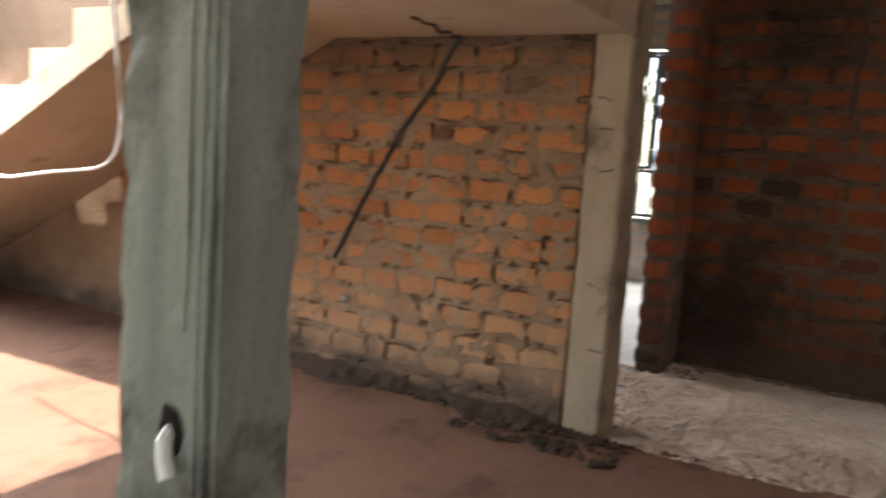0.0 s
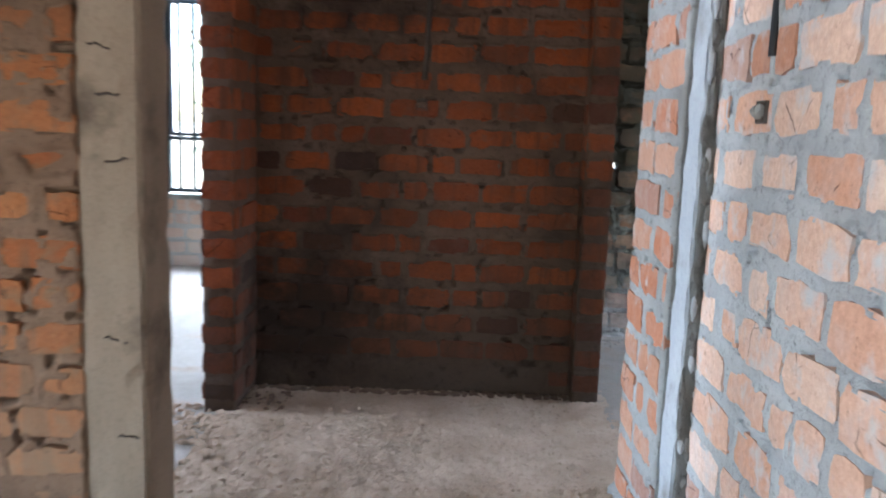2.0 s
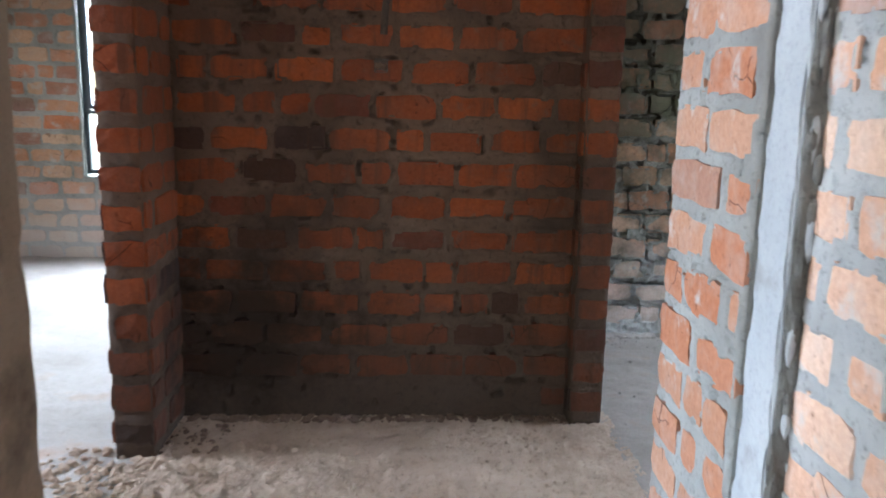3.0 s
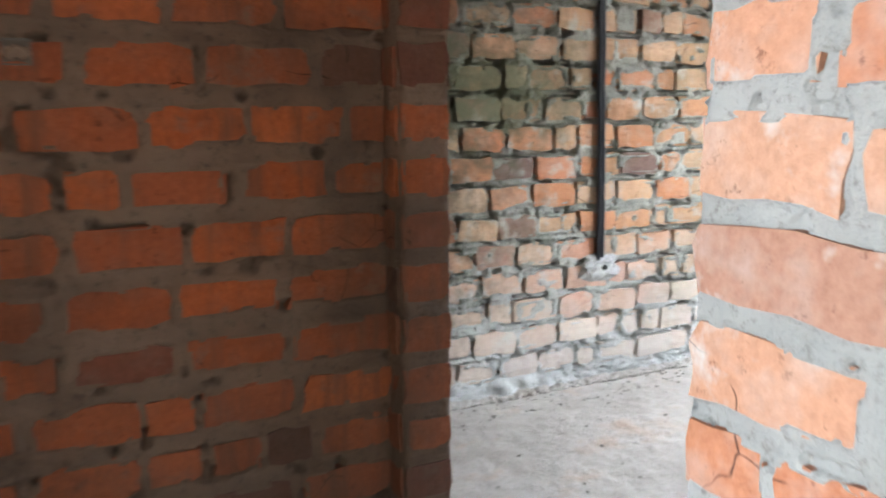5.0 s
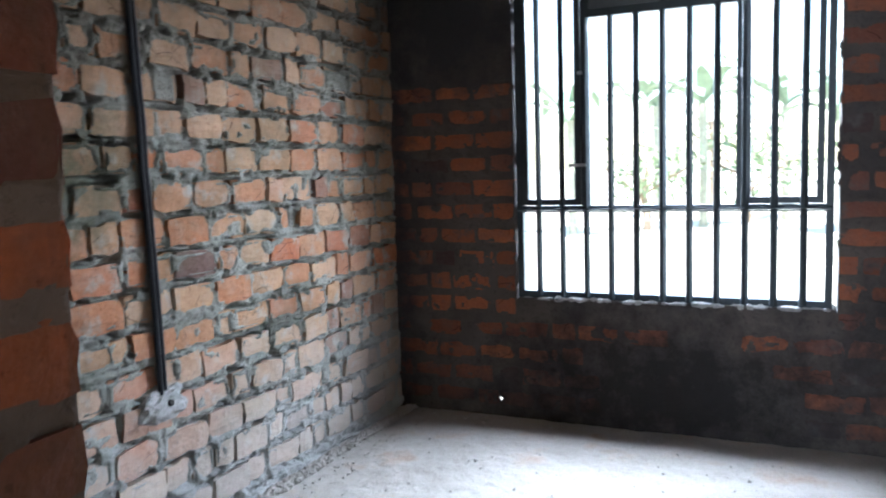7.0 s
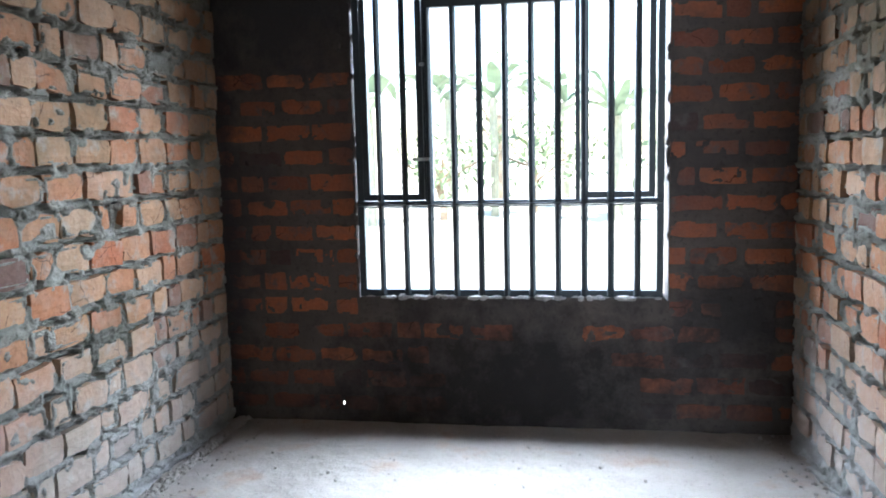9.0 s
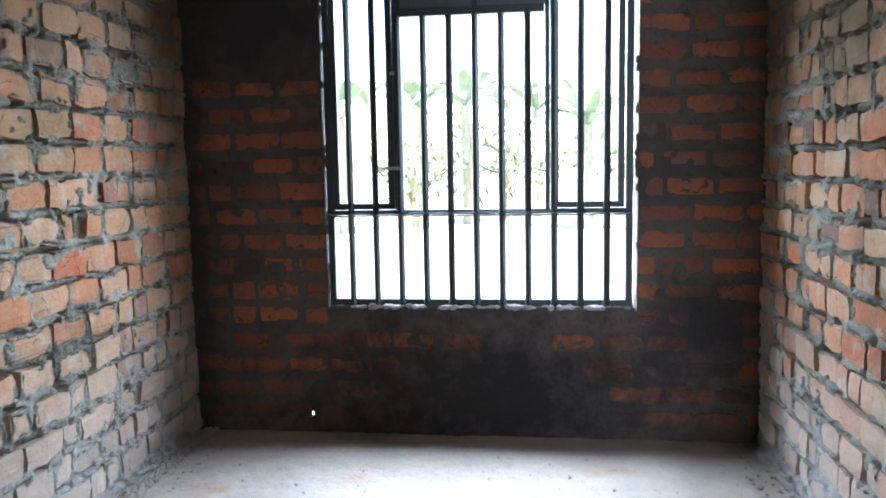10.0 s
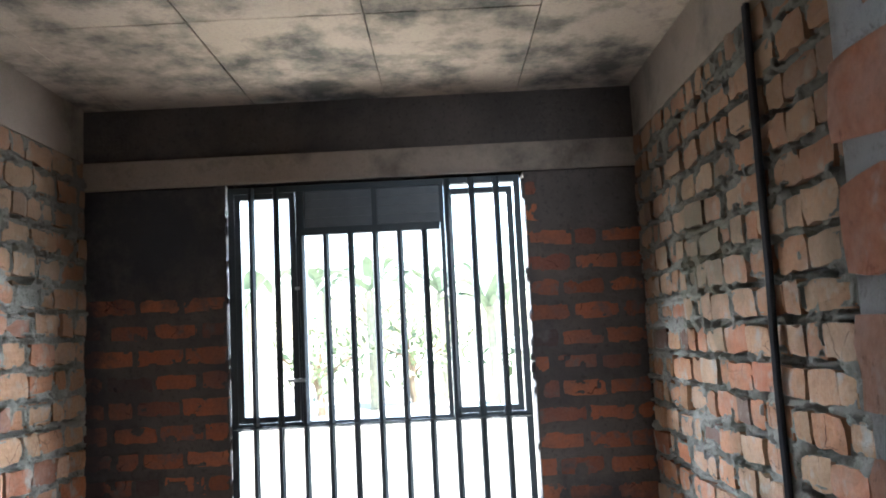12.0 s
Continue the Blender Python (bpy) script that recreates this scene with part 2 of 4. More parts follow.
def concrete_material(name, a, c, stain, stain_at=0.55, streak=(3, 3, 0.6), relief=0.008, soft=0.14):
    m, n, l, b = material(name, 0.88)
    big, fine = world_noise(n, l, 1.6, 6, 0.65, streak), world_noise(n, l, 70, 5, 0.7)
    blot = world_noise(n, l, 3.2, 6, 0.62)
    base = mixed(n, l, ramp(n, l, big, [(0.32, (0.0,) * 3), (0.68, (1.0,) * 3)]), a, c)
    base = mixed(n, l, ramp(n, l, blot, [(stain_at, (0.0,) * 3), (stain_at + soft, (1.0,) * 3)]), base, stain)
    base = mixed(n, l, ramp(n, l, fine, [(0.3, (0.35,) * 3), (0.5, (0.0,) * 3)]), base, mixed(n, l, 1.0, base, (0.5, 0.5, 0.5), "MULTIPLY"))
    l.new(base, b.inputs["Base Color"])
    bumped(n, l, b, [(fine, 0.5), (blot, 1.0), (world_noise(n, l, 18, 4), 0.5)], relief, 0.6)
    return m


ORANGE = [(0.0, (0.28, 0.095, 0.032)), (0.3, (0.37, 0.145, 0.05)), (0.55, (0.31, 0.115, 0.042)), (0.8, (0.40, 0.17, 0.065)), (0.95, (0.25, 0.09, 0.042)), (0.98, (0.11, 0.055, 0.04))]
RED = [(0.0, (0.180, 0.045, 0.016)), (0.3, (0.279, 0.070, 0.021)), (0.55, (0.205, 0.056, 0.023)), (0.8, (0.328, 0.086, 0.025)), (0.94, (0.148, 0.045, 0.025)), (0.97, (0.049, 0.029, 0.025))]
PEACH = [(0.0, (0.60, 0.37, 0.26)), (0.3, (0.68, 0.50, 0.39)), (0.6, (0.57, 0.32, 0.205)), (0.8, (0.70, 0.54, 0.44)), (0.95, (0.50, 0.21, 0.10)), (0.98, (0.38, 0.28, 0.24))]
TAN = [(0.0, (0.37, 0.17, 0.085)), (0.2, (0.43, 0.27, 0.155)), (0.36, (0.40, 0.15, 0.065)), (0.5, (0.41, 0.25, 0.145)), (0.66, (0.46, 0.31, 0.20)), (0.8, (0.38, 0.135, 0.06)), (0.92, (0.25, 0.135, 0.09)), (0.98, (0.16, 0.10, 0.08))]
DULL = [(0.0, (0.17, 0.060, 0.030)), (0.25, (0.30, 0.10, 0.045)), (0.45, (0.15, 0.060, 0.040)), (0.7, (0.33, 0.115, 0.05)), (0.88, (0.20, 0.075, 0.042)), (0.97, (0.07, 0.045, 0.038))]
# passage end wall: soot, with the left corner's shade painted in
SOOT_SHADE_C = [((-0.95, 5.18, 0.40), (0.55, 0.4, 0.45), (0.024, 0.017, 0.013)), ((-0.7, 5.18, 2.2), (0.55, 0.4, 0.6), (0.04, 0.026, 0.019))]
# window wall: soot, plus painted backlit shade at the foot and in corners
SOOT_SHADE_W = [((3.98, 4.85, 0.22), (0.5, 1.25, 0.50), (0.016, 0.014, 0.014)), ((3.98, 3.75, 0.62), (0.4, 0.4, 0.3), (0.03, 0.027, 0.026)), ((3.98, 6.1, 2.25), (0.4, 0.75, 0.5), (0.03, 0.03, 0.033)), ((3.98, 6.42, 1.0), (0.4, 0.16, 1.8), (0.028, 0.026, 0.027))]
# upper band: brown smears with the landing's shade painted in; below, dust and damp
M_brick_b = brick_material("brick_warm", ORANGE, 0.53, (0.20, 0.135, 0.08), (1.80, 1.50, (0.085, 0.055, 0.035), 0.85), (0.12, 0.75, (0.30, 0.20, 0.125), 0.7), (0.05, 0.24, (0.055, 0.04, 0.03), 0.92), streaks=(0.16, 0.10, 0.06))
# the band darkens the bricks for the shade at the wall's foot
M_brick_c = brick_material("brick_red", RED, 0.60, (0.11, 0.075, 0.052), (0.30, 0.85, (0.040, 0.028, 0.021), 0.65), soot=(0.045, 0.028, 0.02), streaks=(0.09, 0.04, 0.022), spots=SOOT_SHADE_C)
M_burnt = brick_material("brick_burnt", [(0.0, (0.075, 0.035, 0.022)), (0.5, (0.055, 0.03, 0.022)), (0.9, (0.085, 0.04, 0.026))], 0.66, (0.06, 0.045, 0.035))
M_brick_d = brick_material("brick_peach", PEACH, 0.55, (0.45, 0.44, 0.43))
# door wall bricks: dimmer copy of PEACH, whose paler tones hold stronger light
PEACH_DIM = [(0.0, (0.37, 0.18, 0.105)), (0.35, (0.42, 0.24, 0.16)), (0.7, (0.36, 0.145, 0.075)), (0.95, (0.40, 0.20, 0.12)), (0.98, (0.28, 0.16, 0.12))]
M_brick_d_dim = brick_material("brick_peach_dim", PEACH_DIM, 0.60, (0.40, 0.39, 0.37))
MOULD = [((0.75, 6.44, 1.6), (1.0, 0.4, 1.7), (0.050, 0.045, 0.027)), ((1.9, 6.44, 2.45), (1.1, 0.4, 0.45), (0.075, 0.06, 0.035)), ((1.45, 6.4, 1.42), (0.55, 0.4, 0.30), (0.085, 0.085, 0.045)), ((1.3, 6.4, 2.05), (0.5, 0.4, 0.22), (0.09, 0.075, 0.045)), ((3.0, 3.47, 1.9), (0.5, 0.4, 0.35), (0.10, 0.085, 0.05))]
# upper band: brown dirt, deepened to paint in the dimmer light up there
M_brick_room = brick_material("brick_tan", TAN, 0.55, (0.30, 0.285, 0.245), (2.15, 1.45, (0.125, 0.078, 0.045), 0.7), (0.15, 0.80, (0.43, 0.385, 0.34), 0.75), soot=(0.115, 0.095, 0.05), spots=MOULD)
# backlit wall: these dark tones and the foot band carry its shade
M_brick_win = brick_material("brick_dull", DULL, 0.56, (0.085, 0.075, 0.07), (0.05, 0.35, (0.05, 0.045, 0.043), 0.7), soot=(0.05, 0.045, 0.045), spots=SOOT_SHADE_W)
# low: the same painted shade under the landing; foot: damp
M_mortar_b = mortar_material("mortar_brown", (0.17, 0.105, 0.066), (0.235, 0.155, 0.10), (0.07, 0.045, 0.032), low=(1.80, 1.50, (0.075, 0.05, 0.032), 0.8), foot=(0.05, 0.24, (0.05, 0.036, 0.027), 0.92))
# low: painted shade at the wall's foot, as on the bricks
M_mortar_c = mortar_material("mortar_dark", (0.098, 0.063, 0.043), (0.137, 0.096, 0.070), (0.045, 0.032, 0.024), soot=(0.035, 0.025, 0.019), low=(0.30, 0.85, (0.038, 0.028, 0.022), 0.6), spots=SOOT_SHADE_C)
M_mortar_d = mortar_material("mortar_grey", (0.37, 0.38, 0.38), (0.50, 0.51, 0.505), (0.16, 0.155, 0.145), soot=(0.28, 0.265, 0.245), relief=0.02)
# dimmer copy of the grey mortar above, its weaker light in the colour
M_mortar_d_dim = mortar_material("mortar_grey_dim", (0.25, 0.25, 0.24), (0.34, 0.34, 0.325), (0.12, 0.11, 0.10), soot=(0.18, 0.165, 0.15), relief=0.02)
# foot holds the upper band again: dirt with painted dimming
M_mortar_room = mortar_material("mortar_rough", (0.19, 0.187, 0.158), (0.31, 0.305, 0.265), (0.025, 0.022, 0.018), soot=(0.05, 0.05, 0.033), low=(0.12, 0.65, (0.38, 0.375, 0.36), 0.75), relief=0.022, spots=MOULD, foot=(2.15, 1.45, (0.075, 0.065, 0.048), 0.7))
M_mortar_win = mortar_material("mortar_shade", (0.062, 0.052, 0.045), (0.092, 0.078, 0.068), (0.03, 0.025, 0.022), soot=(0.035, 0.033, 0.034), spots=SOOT_SHADE_W)
M_column = concrete_material("column_concrete", (0.225, 0.172, 0.122), (0.30, 0.238, 0.172), (0.125, 0.095, 0.068), 0.55)
M_pillar = concrete_material("pillar_concrete", (0.19, 0.215, 0.20), (0.36, 0.37, 0.33), (0.085, 0.08, 0.07), 0.50, (4, 4, 0.5), relief=0.015)
M_grey = concrete_material("grey_concrete", (0.27, 0.287, 0.305), (0.37, 0.382, 0.39), (0.20, 0.195, 0.185), 0.54, (2, 2, 0.8), relief=0.02)
M_slab = concrete_material("slab_concrete", (0.38, 0.30, 0.215), (0.46, 0.375, 0.28), (0.26, 0.195, 0.135), 0.6, (1, 1, 1))
M_ceiling = concrete_material("ceiling_concrete", (0.33, 0.26, 0.195), (0.25, 0.20, 0.155), (0.065, 0.06, 0.048), 0.44, (1, 1, 1), soft=0.20)
M_beam = concrete_material("beam_concrete", (0.20, 0.16, 0.125), (0.26, 0.215, 0.17), (0.09, 0.075, 0.06), 0.5, (1, 1, 1), relief=0.015, soft=0.22)
M_floor = concrete_material("floor_dust", (0.25, 0.222, 0.195), (0.37, 0.335, 0.297), (0.30, 0.225, 0.175), 0.55, (1, 1, 1), relief=0.02)
M_rough = mortar_material("rough_cement", (0.37, 0.275, 0.20), (0.50, 0.395, 0.305), (0.22, 0.155, 0.11), relief=0.02)
M_earth = concrete_material("floor_earth", (0.135, 0.068, 0.042), (0.18, 0.098, 0.064), (0.09, 0.046, 0.03), 0.52, (1, 1, 1), relief=0.02)
M_steel = plain("dark_steel_paint", (0.028, 0.036, 0.040), 0.45, 0.0, 0.3, 30)
M_bright = plain("bare_steel", (0.42, 0.42, 0.41), 0.35, 0.6, 0.2, 60)
M_conduit = plain("black_plastic", (0.018, 0.019, 0.022), 0.35, 0.0, 0.3, 50)
M_cable = plain("white_cable", (0.75, 0.75, 0.73), 0.5)
M_patch = mortar_material("cement_daub", (0.24, 0.235, 0.22), (0.36, 0.35, 0.33), (0.12, 0.11, 0.10))

# ---------------------------------------------------------------- brickwork
def brick_variant(seed, header):
    """A hand-made brick's outer slice: unit length and height, 35 mm deep, with worn corners and an uneven face."""
    rng = random.Random(seed)
    nx, nz = (5, 4) if not header else (4, 4)
    bm = bmesh.new()
    front, back = [], []
    for j in range(nz):
        for i in range(nx):
            u, w = i / (nx - 1) - 0.5, j / (nz - 1) - 0.5
            rim = i in (0, nx - 1) or j in (0, nz - 1)
            corner = i in (0, nx - 1) and j in (0, nz - 1)
            k = (rng.choice((1.0, 0.99, 0.98, 0.97, 0.9)) if corner else 1.0)
            ju = rng.uniform(-0.03, 0.03) if i in (0, nx - 1) else 0
            jw = rng.uniform(-0.07, 0.07) if j in (0, nz - 1) else 0
            y = (0.0025 if rim else 0.0) + (0.002 if corner else 0) + rng.uniform(-0.0015, 0.0015)
            front.append(bm.verts.new((u * k + ju, y, w * (rng.choice((1.0, 0.98, 0.96, 0.84)) if corner else 1.0) + jw)))
    for j in range(nz - 1):
        for i in range(nx - 1):
            a = j * nx + i
            bm.faces.new([front[t] for t in (a, a + 1, a + nx + 1, a + nx)])
    ring = [j * nx + i for j, i in [(0, i) for i in range(nx)] + [(j, nx - 1) for j in range(1, nz)] + [(nz - 1, i) for i in range(nx - 2, -1, -1)] + [(j, 0) for j in range(nz - 2, 0, -1)]]
    back = [bm.verts.new((front[t].co.x, 0.04, front[t].co.z)) for t in ring]
    for k in range(len(ring)):
        k2 = (k + 1) % len(ring)
        bm.faces.new((front[ring[k2]], front[ring[k]], back[k], back[k2]))
    bmesh.ops.recalc_face_normals(bm, faces=bm.faces[:])
    me = bpy.data.meshes.new("brick")
    bm.to_mesh(me)
    bm.free()
    return me


BRICKS = {}


def brick_meshes(mat):
    if mat.name not in BRICKS:
        made = []
        for s in range(14):
            me = brick_variant(s * 7 + len(BRICKS), s >= 10)
            me.materials.append(mat)
            made.append(me)
        BRICKS[mat.name] = made
    return BRICKS[mat.name]


def free_spans(u0, u1, z0, z1, holes):
    spans = [(u0, u1)]
    for a, b, c, d in holes:
        if d <= z0 or c >= z1:
            continue
        spans = [s for p, q in spans for s in ((p, min(q, a)), (max(p, b), q)) if s[1] - s[0] > 0.04]
    return spans


PENDING = []


def brick_face(parent, origin, along, out, length, z0, z1, brick_mat, mortar_mat, holes=(), daubs=(), course=0.132,
               size=(0.24, 0.098), joint=0.010, wild=0.003, smear=0.0, seed=1, phase=0.0, headers=0.15, step=0.02, tilt=0.8, proud=0.013, beds=False, set_out=0.0, lap=-0.0035, over=0.004, pits=0.0, reach=0.007, gap=(0.014, 0.034), burnt=()):
    """One face of a wall: a mortar bed with relief, and the bricks in it, laid last. holes, daubs: (u0, u1, z0, z1)."""
    rng = random.Random(seed)
    o, u_dir, n_dir = Vector(origin), Vector(along), Vector(out)
    flip = u_dir.cross(-n_dir).z < 0
    rot = Matrix((-u_dir if flip else u_dir, -n_dir, Vector((0, 0, 1)))).transposed()
    laid = []
    row, z = 0, z0 + phase
    while z < z1 - 0.02:
        zt = min(z + size[1], z1)
        if zt - max(z, z0) > 0.035:
            zb = max(z, z0 + 0.004)
            for p, q in free_spans(0.0, length, zb, zt, list(holes) + list(daubs)):
                u = p + (0.0 if row % 2 else -size[0] * 0.5) + (rng.uniform(-0.03, 0.03) if p == 0 else 0)
                while u < q - 0.03:
                    head = rng.random() < headers
                    ln = (size[0] * 0.52 if head else size[0]) * rng.uniform(0.92, 1.08)
                    a, b = max(u, p + 0.002), min(u + ln, q - 0.002)
                    if q - b < 0.07:
                        b = q - 0.002
                    if b - a > 0.045:
                        laid.append((a, b, zb + rng.uniform(-0.004, 0.004), zt + rng.uniform(-0.006, 0.006)))
                    u = b + rng.uniform(*gap)
        z += course
        row += 1
    # mortar bed
    nu, nz = max(2, int(round(length / step))), max(2, int(round((z1 - z0) / step)))
    nrng = np.random.default_rng(seed)
    shape = (nz + 1, nu + 1)
    per = 0.02 / step
    f1, f2, f3 = smooth_noise(shape, 7 * per, nrng), smooth_noise(shape, 2.2 * per, nrng), nrng.uniform(-1, 1, shape)
    f4 = smooth_noise(shape, 1.1 * per, nrng)
    us, zs = np.linspace(0, length, nu + 1), np.linspace(z0, z1, nz + 1)
    h = joint + wild * (0.8 * f1 + 0.9 * f2 + 0.3 * f3)
    dist = np.full(shape, -1.0)
    bed = np.ones(nz + 1, bool)
    for a, b, c, d in laid:
        bed[np.searchsorted(zs, c):np.searchsorted(zs, d)] = False
        i0, i1 = np.searchsorted(us, a - 0.02), np.searchsorted(us, b + 0.02)
        j0, j1 = np.searchsorted(zs, c - 0.02), np.searchsorted(zs, d + 0.02)
        du, dz = np.minimum(us[i0:i1] - a, b - us[i0:i1]), np.minimum(zs[j0:j1] - c, d - zs[j0:j1])
        dist[j0:j1, i0:i1] = np.maximum(dist[j0:j1, i0:i1], np.minimum(du[None, :], dz[:, None]))
    if beds:
        h[bed, :] = proud + 0.001 + wild * (0.6 * f1[bed] + 1.0 * f2[bed] + 0.5 * f4[bed] + 0.25 * f3[bed])
        gap = f1[~bed] + 0.5 * f2[~bed]
        h[~bed, :] = np.where(gap > 0.15, proud - 0.004, np.where(gap < -0.1, -set_out, 0.0)) + 0.003 * f4[~bed]
    lump = smooth_noise(shape, 5 * per, nrng) * 0.6 + smooth_noise(shape, 2 * per, nrng) * 0.4
    # mortar laps over the brick edges by an uneven width
    lip = reach + over * (0.8 * f2 + 0.25 * f4 + 0.9 * f1)
    inner = dist > lip
    rim = (dist > -0.004) & ~inner
    h[rim] = (proud + lap + np.clip((lip - 0.006) * 0.8, 0, 0.005) + 0.002 * f4)[rim]
    if beds:
        h[rim & (f1 < -0.15)] -= 0.012
    sm = inner & (lump < 1 - 2 * smear) if smear else inner
    h[sm] = 0.002
    rest = inner & ~sm
    h[rest] = proud + 0.001 + 0.002 * f4[rest]
    for a, b, c, d in daubs:
        i0, i1, j0, j1 = np.searchsorted(us, a), np.searchsorted(us, b), np.searchsorted(zs, c), np.searchsorted(zs, d)
        h[j0:j1, i0:i1] = 0.012 + 0.003 * f1[j0:j1, i0:i1] + 0.001 * f4[j0:j1, i0:i1]
    if pits:
        # open crevices along the brick edges and holes in the beds
        p1, p2 = smooth_noise(shape, 2.6 * per, nrng), smooth_noise(shape, 6 * per, nrng)
        open_joint = (np.abs(dist + 0.003) < 0.009) & (p1 + 0.7 * p2 < -1.05 + 1.3 * pits)
        holes_in = (dist < 0.004) & (smooth_noise(shape, 1.7 * per, nrng) < -0.95 + 0.9 * pits)
        h[open_joint | holes_in] = -set_out
    h = np.maximum(h, 0.002 - set_out)
    h[0, :] = h[-1, :] = 0.001
    h[:, 0] = h[:, -1] = 0.001
    uu, zz = np.meshgrid(us, zs)
    pos = np.array(o)[None, None] + uu[..., None] * np.array(u_dir) + zz[..., None] * np.array((0, 0, 1.0)) + h[..., None] * np.array(n_dir)
    cell_u, cell_z = (us[:-1] + us[1:]) / 2, (zs[:-1] + zs[1:]) / 2
    keep = np.ones((nz, nu), bool)
    for a, b, c, d in holes:
        keep &= ~(((cell_u > a) & (cell_u < b))[None, :] & ((cell_z > c) & (cell_z < d))[:, None])
    j, i = np.nonzero(keep)
    k = j * (nu + 1) + i
    quads = np.stack((k, k + 1, k + nu + 2, k + nu + 1), 1)
    if flip:
        quads = quads[:, ::-1]
    ob = grid_mesh("mortar", pos.reshape(-1, 3).tolist(), quads.tolist(), mortar_mat, parent)
    for p in ob.data.polygons:
        p.use_smooth = True
    # bricks
    meshes = brick_meshes(brick_mat)
    for a, b, c, d in laid:
        over_fired = any(a < u < b and c < w < d for u, w in burnt)
        me = (brick_meshes(M_burnt) if over_fired else meshes)[rng.randrange(10, 14) if b - a < 0.15 else rng.randrange(10)]
        out_by = proud + rng.uniform(-0.003, 0.003) * (1 + 2 * (tilt > 2)) + (rng.random() < 0.06) * rng.uniform(-0.012, 0.006)
        place = o + u_dir * ((a + b) / 2) + Vector((0, 0, (c + d) / 2)) + n_dir * out_by
        turn = Euler((radians(rng.uniform(-tilt, tilt)), radians(rng.uniform(-tilt, tilt) * 1.3), radians(rng.uniform(-tilt, tilt)))).to_matrix()
        PENDING.append((me, parent, Matrix.LocRotScale(place, (rot @ turn).to_quaternion(), (b - a, 1, d - c))))


def lay_bricks():
    for me, parent, m in PENDING:
        ob = new("brick", me)
        ob.parent = parent
        ob.matrix_world = m


def structure(name, bm, mat, label, category="wall"):
    return tagged(obj(name, bm, mat), label, category, "", "structure")


X, Y, NX, NY = (1, 0, 0), (0, 1, 0), (-1, 0, 0), (0, -1, 0)

# ---------------------------------------------------------------- floor
def floor_sheet(name, x0, x1, y0, y1, z, step, amp, mat, label, seed, grit=0.22):
    nu, nv = int((x1 - x0) / step), int((y1 - y0) / step)
    rng = np.random.default_rng(seed)
    sh = (nv + 1, nu + 1)
    h = amp * (smooth_noise(sh, 16, rng) * 0.4 + smooth_noise(sh, 5, rng) * 0.35 + smooth_noise(sh, 2.3, rng) * 0.3 + rng.uniform(-grit, grit, sh))
    xx, yy = np.meshgrid(np.linspace(x0, x1, nu + 1), np.linspace(y0, y1, nv + 1))
    pos = np.stack((xx, yy, z + h), -1).reshape(-1, 3)
    j, i = np.meshgrid(np.arange(nv), np.arange(nu), indexing="ij")
    k = (j * (nu + 1) + i).ravel()
    ob = grid_mesh(name, pos.tolist(), np.stack((k, k + 1, k + nu + 2, k + nu + 1), 1).tolist(), mat)
    for p in ob.data.polygons:
        p.use_smooth = True
    return tagged(ob, label, "floor", "", "structure")


floor_sheet("floor_living", -7.0, 0.6, -4.2, 3.54, 0.0, 0.05, 0.012, M_earth, "rough red earth and cement floor of the living room", 3)
floor_sheet("floor_passage", -1.3, 0.6, 3.46, 5.3, 0.0, 0.010, 0.016, M_rough, "rough broken cement floor of the passage", 4, 0.42)
floor_sheet("floor_bedroom", 0.55, 4.1, 3.3, 6.5, 0.0, 0.015, 0.008, M_floor, "dusty screed floor of the empty bedroom", 5)
floor_sheet("floor_side_room", -5.0, -1.3, 3.5, 8.6, 0.0, 0.05, 0.015, M_floor, "pale dusty floor of the side room", 6)
floor_sheet("floor_slab", -7.2, 4.3, -4.4, 8.8, -0.12, 0.5, 0.0, M_floor, "concrete slab under the floors", 7)

# ---------------------------------------------------------------- passage and living room walls
wall_b = structure("wall_stair", boxes((-6.5, COL_X0, B_Y + 0.03, B_Y + 0.18, -0.1, CEIL)), M_mortar_b, "orange brick wall with smeared brown mortar beside the stair")
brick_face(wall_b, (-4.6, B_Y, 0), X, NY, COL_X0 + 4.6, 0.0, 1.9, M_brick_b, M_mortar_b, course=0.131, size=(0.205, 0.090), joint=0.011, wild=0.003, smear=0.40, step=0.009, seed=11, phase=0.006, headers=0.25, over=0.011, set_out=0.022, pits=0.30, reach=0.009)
column = structure("column_corner", rough_box(COL_X0, COL_X1, B_Y - 0.012, B_Y + 0.22, -0.1, CEIL, seed=1), M_column, "cast concrete corner column with stained brown faces", "column")

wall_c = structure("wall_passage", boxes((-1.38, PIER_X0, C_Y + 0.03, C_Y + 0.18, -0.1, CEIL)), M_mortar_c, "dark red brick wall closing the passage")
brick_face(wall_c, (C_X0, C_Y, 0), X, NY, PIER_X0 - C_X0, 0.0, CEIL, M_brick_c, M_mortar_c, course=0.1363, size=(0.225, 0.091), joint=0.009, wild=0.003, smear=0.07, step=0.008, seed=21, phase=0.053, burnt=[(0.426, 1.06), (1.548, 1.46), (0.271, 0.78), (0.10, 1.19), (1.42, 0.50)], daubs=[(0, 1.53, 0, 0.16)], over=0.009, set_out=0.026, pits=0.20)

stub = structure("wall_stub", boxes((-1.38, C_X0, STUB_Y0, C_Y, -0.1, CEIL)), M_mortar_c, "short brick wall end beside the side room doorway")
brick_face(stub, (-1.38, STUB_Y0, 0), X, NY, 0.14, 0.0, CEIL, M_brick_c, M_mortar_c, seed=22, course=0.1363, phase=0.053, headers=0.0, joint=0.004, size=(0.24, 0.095))
